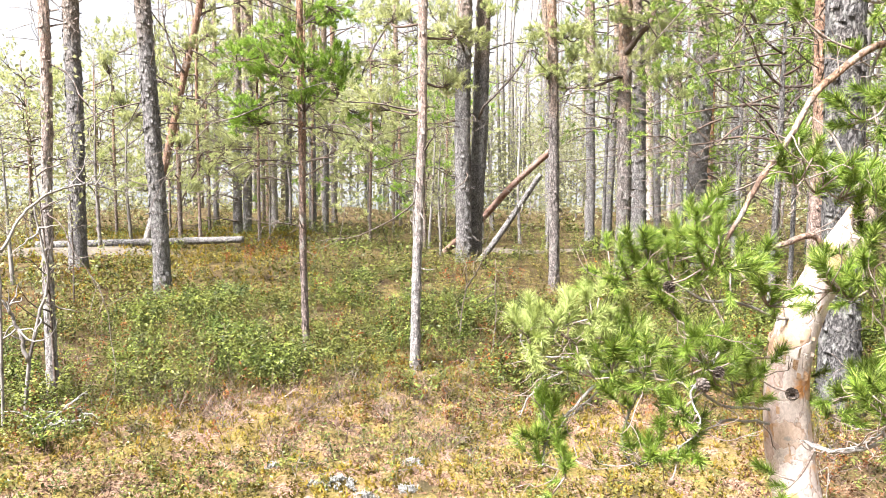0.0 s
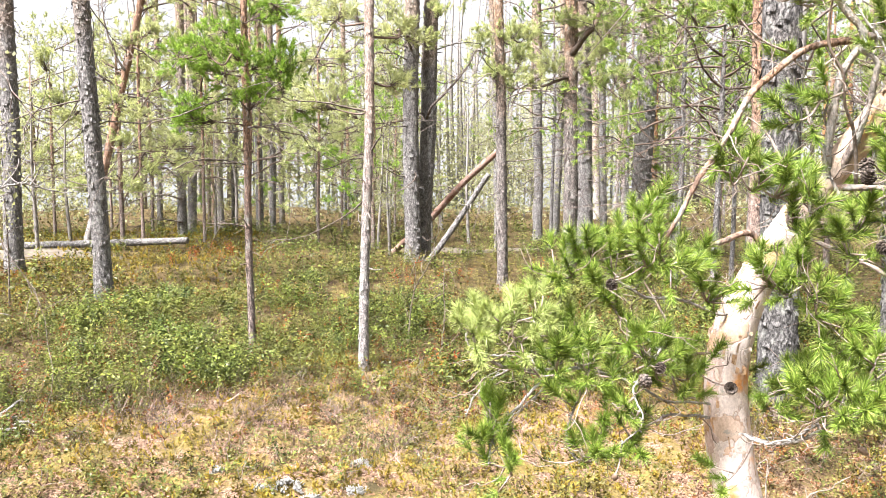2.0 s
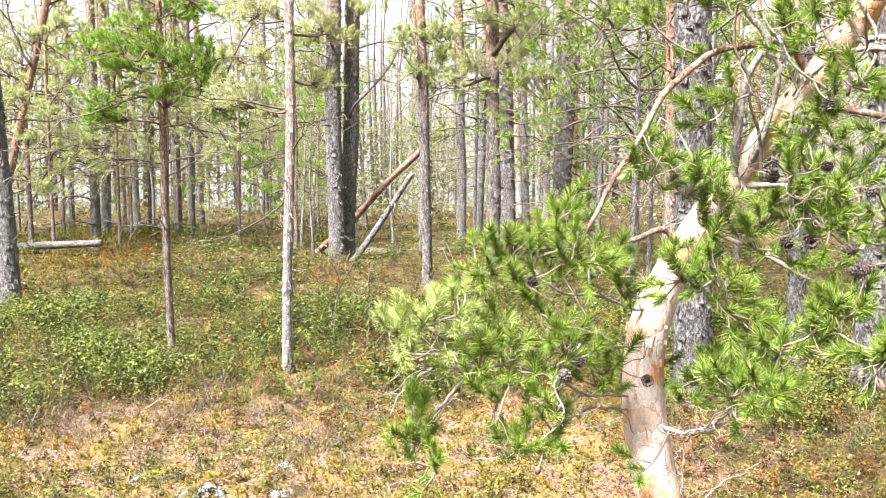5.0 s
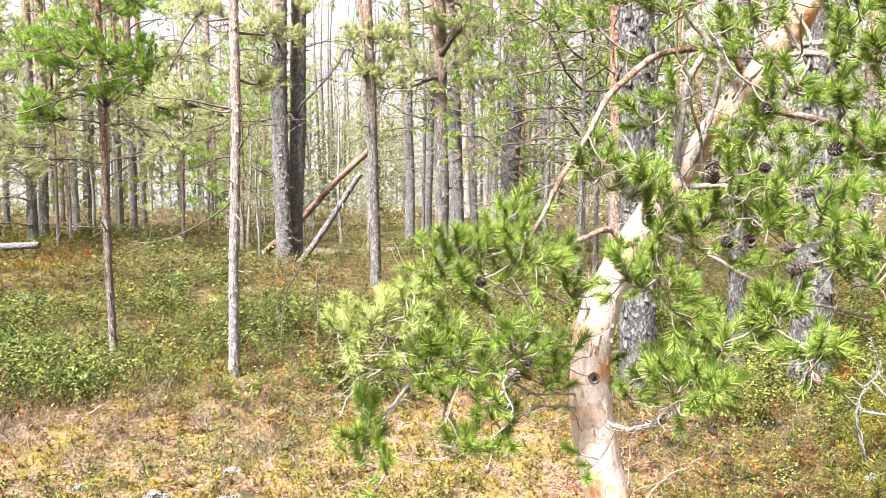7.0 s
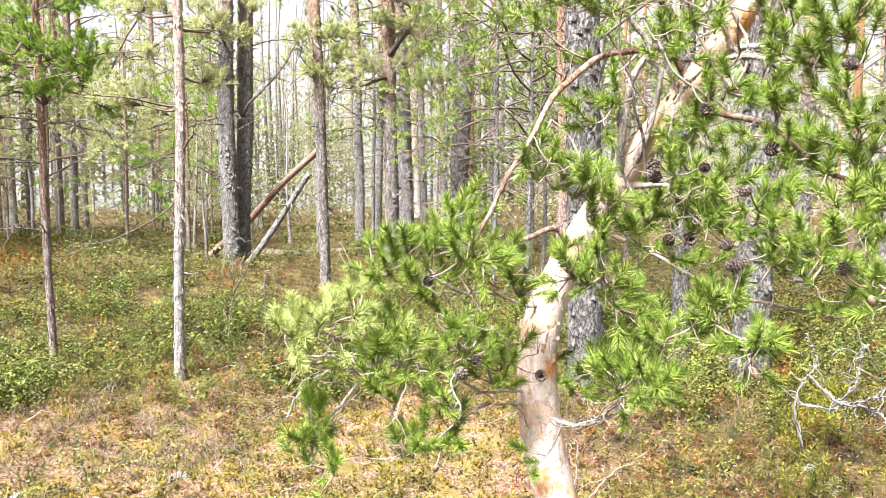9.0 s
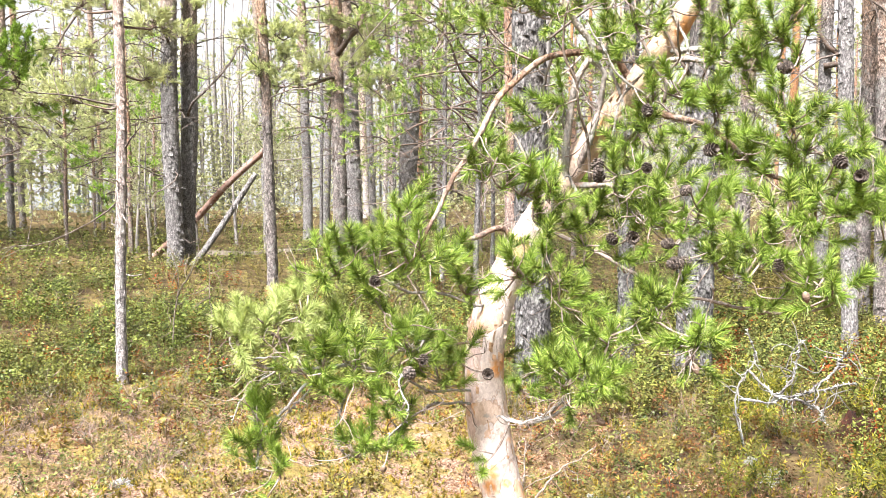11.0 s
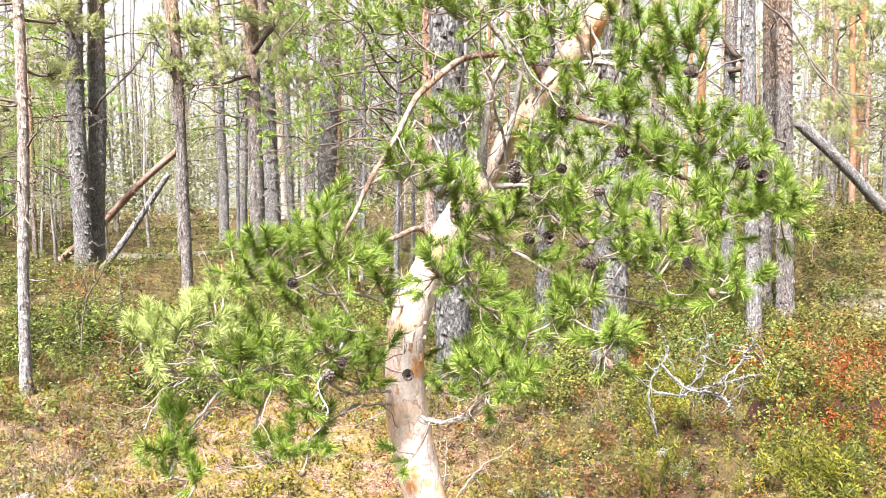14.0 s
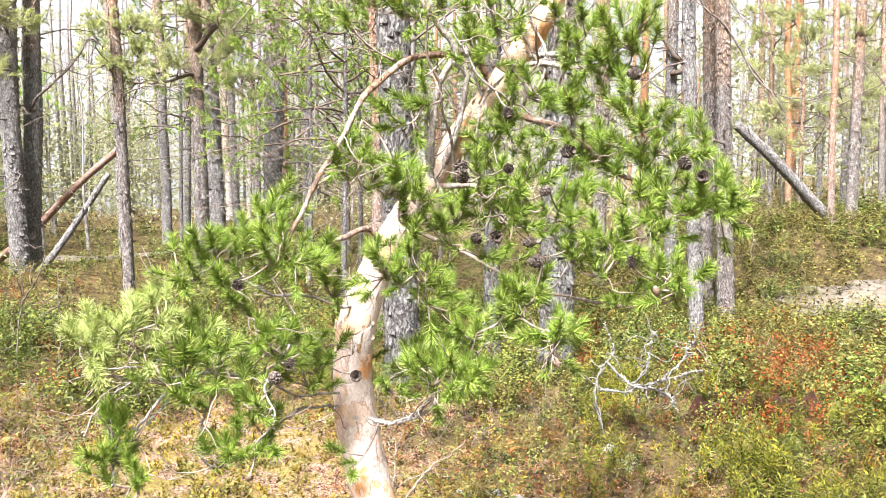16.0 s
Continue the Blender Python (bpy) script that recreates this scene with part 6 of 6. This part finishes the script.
keep = (patchy(x, y, 2.6, 2.4) > -0.55) & ((x < 1.2) | (rng_g.uniform(size=len(x)) < 0.4))
cover("moss_shoots", MOS, MOSS, x[keep], y[keep], rng_g.uniform(0.6, 1.8, keep.sum()), "yellow-green feather moss", "moss", rng_g, 0.5)
x, y, d = spread(rng_g, 16500, 2.7, 5.8)
keep = (patchy(x, y, 2.6, 2.4) < 0.1) & ((x < 1.4) | (rng_g.uniform(size=len(x)) < 0.95))
cover("needle_litter", BIT, LITTERBITS, x[keep], y[keep], rng_g.uniform(0.5, 1.3, keep.sum()), "fallen pine needles and bark bits", "litter", rng_g, 2.0, -0.006)
x, y, d = spread(rng_g, 4200, 10.0, 19.0, -50, -24)
cover("moss_carpet", MOS, MOSS, x, y, rng_g.uniform(1.8, 3.6, len(x)), "yellowish moss carpet", "moss", rng_g, 0.5)
hx, hy = [], []
for cx, cy, r, n in [(-2.93, 4.45, 0.55, 44), (-2.3, 4.45, 0.5, 32), (-1.87, 4.87, 0.5, 44), (-1.4, 5.1, 0.4, 26), (-3.0, 5.2, 0.5, 16), (2.3, 4.6, 0.5, 30), (1.2, 5.0, 0.6, 40), (-1.2, 4.3, 0.3, 22)]:
    hx += list(cx + rng_g.normal(size=n) * r * 0.6)
    hy += list(cy + rng_g.normal(size=n) * r * 0.5)
cover("dry_heather", DRY, DRYSTEM, np.array(hx), np.array(hy), rng_g.uniform(0.4, 1.0, len(hx)), "dry pinkish-grey heather stems", "heather", rng_g, 0.5)
cover("dead_heather", DRY, DARKTWIG, np.array(hx) + rng_g.normal(size=len(hx)) * 0.35, np.array(hy) - 0.15 + rng_g.normal(size=len(hx)) * 0.4, rng_g.uniform(0.45, 1.1, len(hx)) * (rng_g.uniform(size=len(hx)) < 0.45) + 0.02, "thin dark dead heather stems", "heather", rng_g, 0.35)
x, y, d = spread(rng_g, 260, 5.0, 10)
cover("dead_stems", DRY, DRYSTEM, x, y, rng_g.uniform(0.8, 1.3, len(x)), "thin grey dead stems among the shrubs", "stems", rng_g, 0.4)
x, y, d = spread(rng_g, 480, 3.5, 5.8, 25, 48)
keep = patchy(x, y, 3.0, 0.2) + rng_g.normal(size=len(x)) * 0.3 > 0.0
cover("labrador_tea", LED, LEDUM, x[keep], y[keep], rng_g.uniform(0.6, 1.15, keep.sum()), "upright yellow-green labrador tea shoots", "shrubs", rng_g, 0.25)
x, y, d = spread(rng_g, 950, 5.0, 9.0, 12, 47)
x2, y2, _ = spread(rng_g, 1900, 7.4, 14.0, 22, 47)
cover("bank_heath", BIL_FAR, HEATH, x2, y2, rng_g.uniform(0.7, 1.25, len(x2)), "dense dark heath shrubs on the bank", "shrubs", rng_g)
cover("bank_shrubs", BIL, HEATH, x, y, rng_g.uniform(0.6, 1.1, len(x)), "olive-green dwarf shrubs", "shrubs", rng_g)
x, y, d = spread(rng_g, 850, 4.5, 8.6, 24, 47)
keep = patchy(x, y, 1.5, 0.9) > -0.3
q0, q1 = rng_g.normal(size=60) * 0.55, rng_g.normal(size=60) * 0.6
x2, y2, _ = spread(rng_g, 800, 5.4, 12.0, -50, 20)
keep2 = patchy(x2, y2, 1.9, 3.1) > 0.55
cover("red_leaved_shrubs", RED, REDLEAF, np.concatenate([x[keep], x2[keep2], -5.56 + q0]), np.concatenate([y[keep], y2[keep2], 11.31 + q1]), rng_g.uniform(0.6, 1.15, keep.sum() + keep2.sum() + 60), "dwarf shrubs with rust-red leaves", "shrubs", rng_g, 0.3)

x, y, d = spread(rng_g, 700, 3.2, 7.0, 6, 46)
cover("withered_shrubs", RED, BROWNLEAF, x, y, rng_g.uniform(0.3, 0.9, len(x)), "low withered shrubs with brown leaves", "shrubs", rng_g, 0.5)
x, y, d = spread(rng_g, 750, 4.6, 10.0, -46, 10)
cover("withered_shrubs", RED, BROWNLEAF, x, y, rng_g.uniform(0.5, 1.0, len(x)), "low withered shrubs with brown leaves", "shrubs", rng_g, 0.4)


# ---- far woods ----
rng_w = np.random.default_rng(99)
b = Bag()
for k in range(330):
    az, d = radians(rng_w.uniform(-36, 58)), rng_w.uniform(30, 74)
    x, y = d * math.sin(az), d * math.cos(az)
    if -0.8 < az < 0.0 and rng_w.uniform() < 0.3:      # open water
        continue
    z = float(ground_z(x, y))
    r = rng_w.uniform(0.05, 0.12)
    hgt = rng_w.uniform(9, 15)
    tube(b, [(x, y, z - 0.2), (x + rng_w.normal() * 0.15, y, z + hgt * 0.5), (x + rng_w.normal() * 0.4, y, z + hgt)], [r, r * 0.7, r * 0.2], 5)
# Pale bark on every far trunk gives the tone of haze.
stuff("far_trunks", b, BIRCHBARK, "distant tree trunks paled for haze", "trees", True)
# Distant foliage wears the paled leaf colours in place of air haze.
for nm, leaf, n, z1, sz, lab in (("far_foliage", BIRCHLEAF_HAZED, 4600, 8, 2.6, "distant green foliage paled for haze"), ("far_undergrowth", BIRCHLEAF_HAZED, 3000, 3.6, 2.15, "distant green undergrowth"), ("far_pine_foliage", NEEDLE_HAZED, 700, 9, 3.0, "distant pine foliage")):
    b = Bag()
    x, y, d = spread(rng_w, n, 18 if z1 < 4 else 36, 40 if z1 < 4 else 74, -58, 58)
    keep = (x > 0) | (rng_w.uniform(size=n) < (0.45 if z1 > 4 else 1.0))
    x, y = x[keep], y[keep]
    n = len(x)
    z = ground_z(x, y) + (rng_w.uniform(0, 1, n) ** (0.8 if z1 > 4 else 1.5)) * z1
    scatter(b, SHOOT_FAR if leaf is NEEDLE_HAZED else SPRAYS_FAR, np.stack([x, y, z], -1), rng_w.normal(size=(n, 3)), rng_w.uniform(0.7, 1.3, n) * sz, rng_w)
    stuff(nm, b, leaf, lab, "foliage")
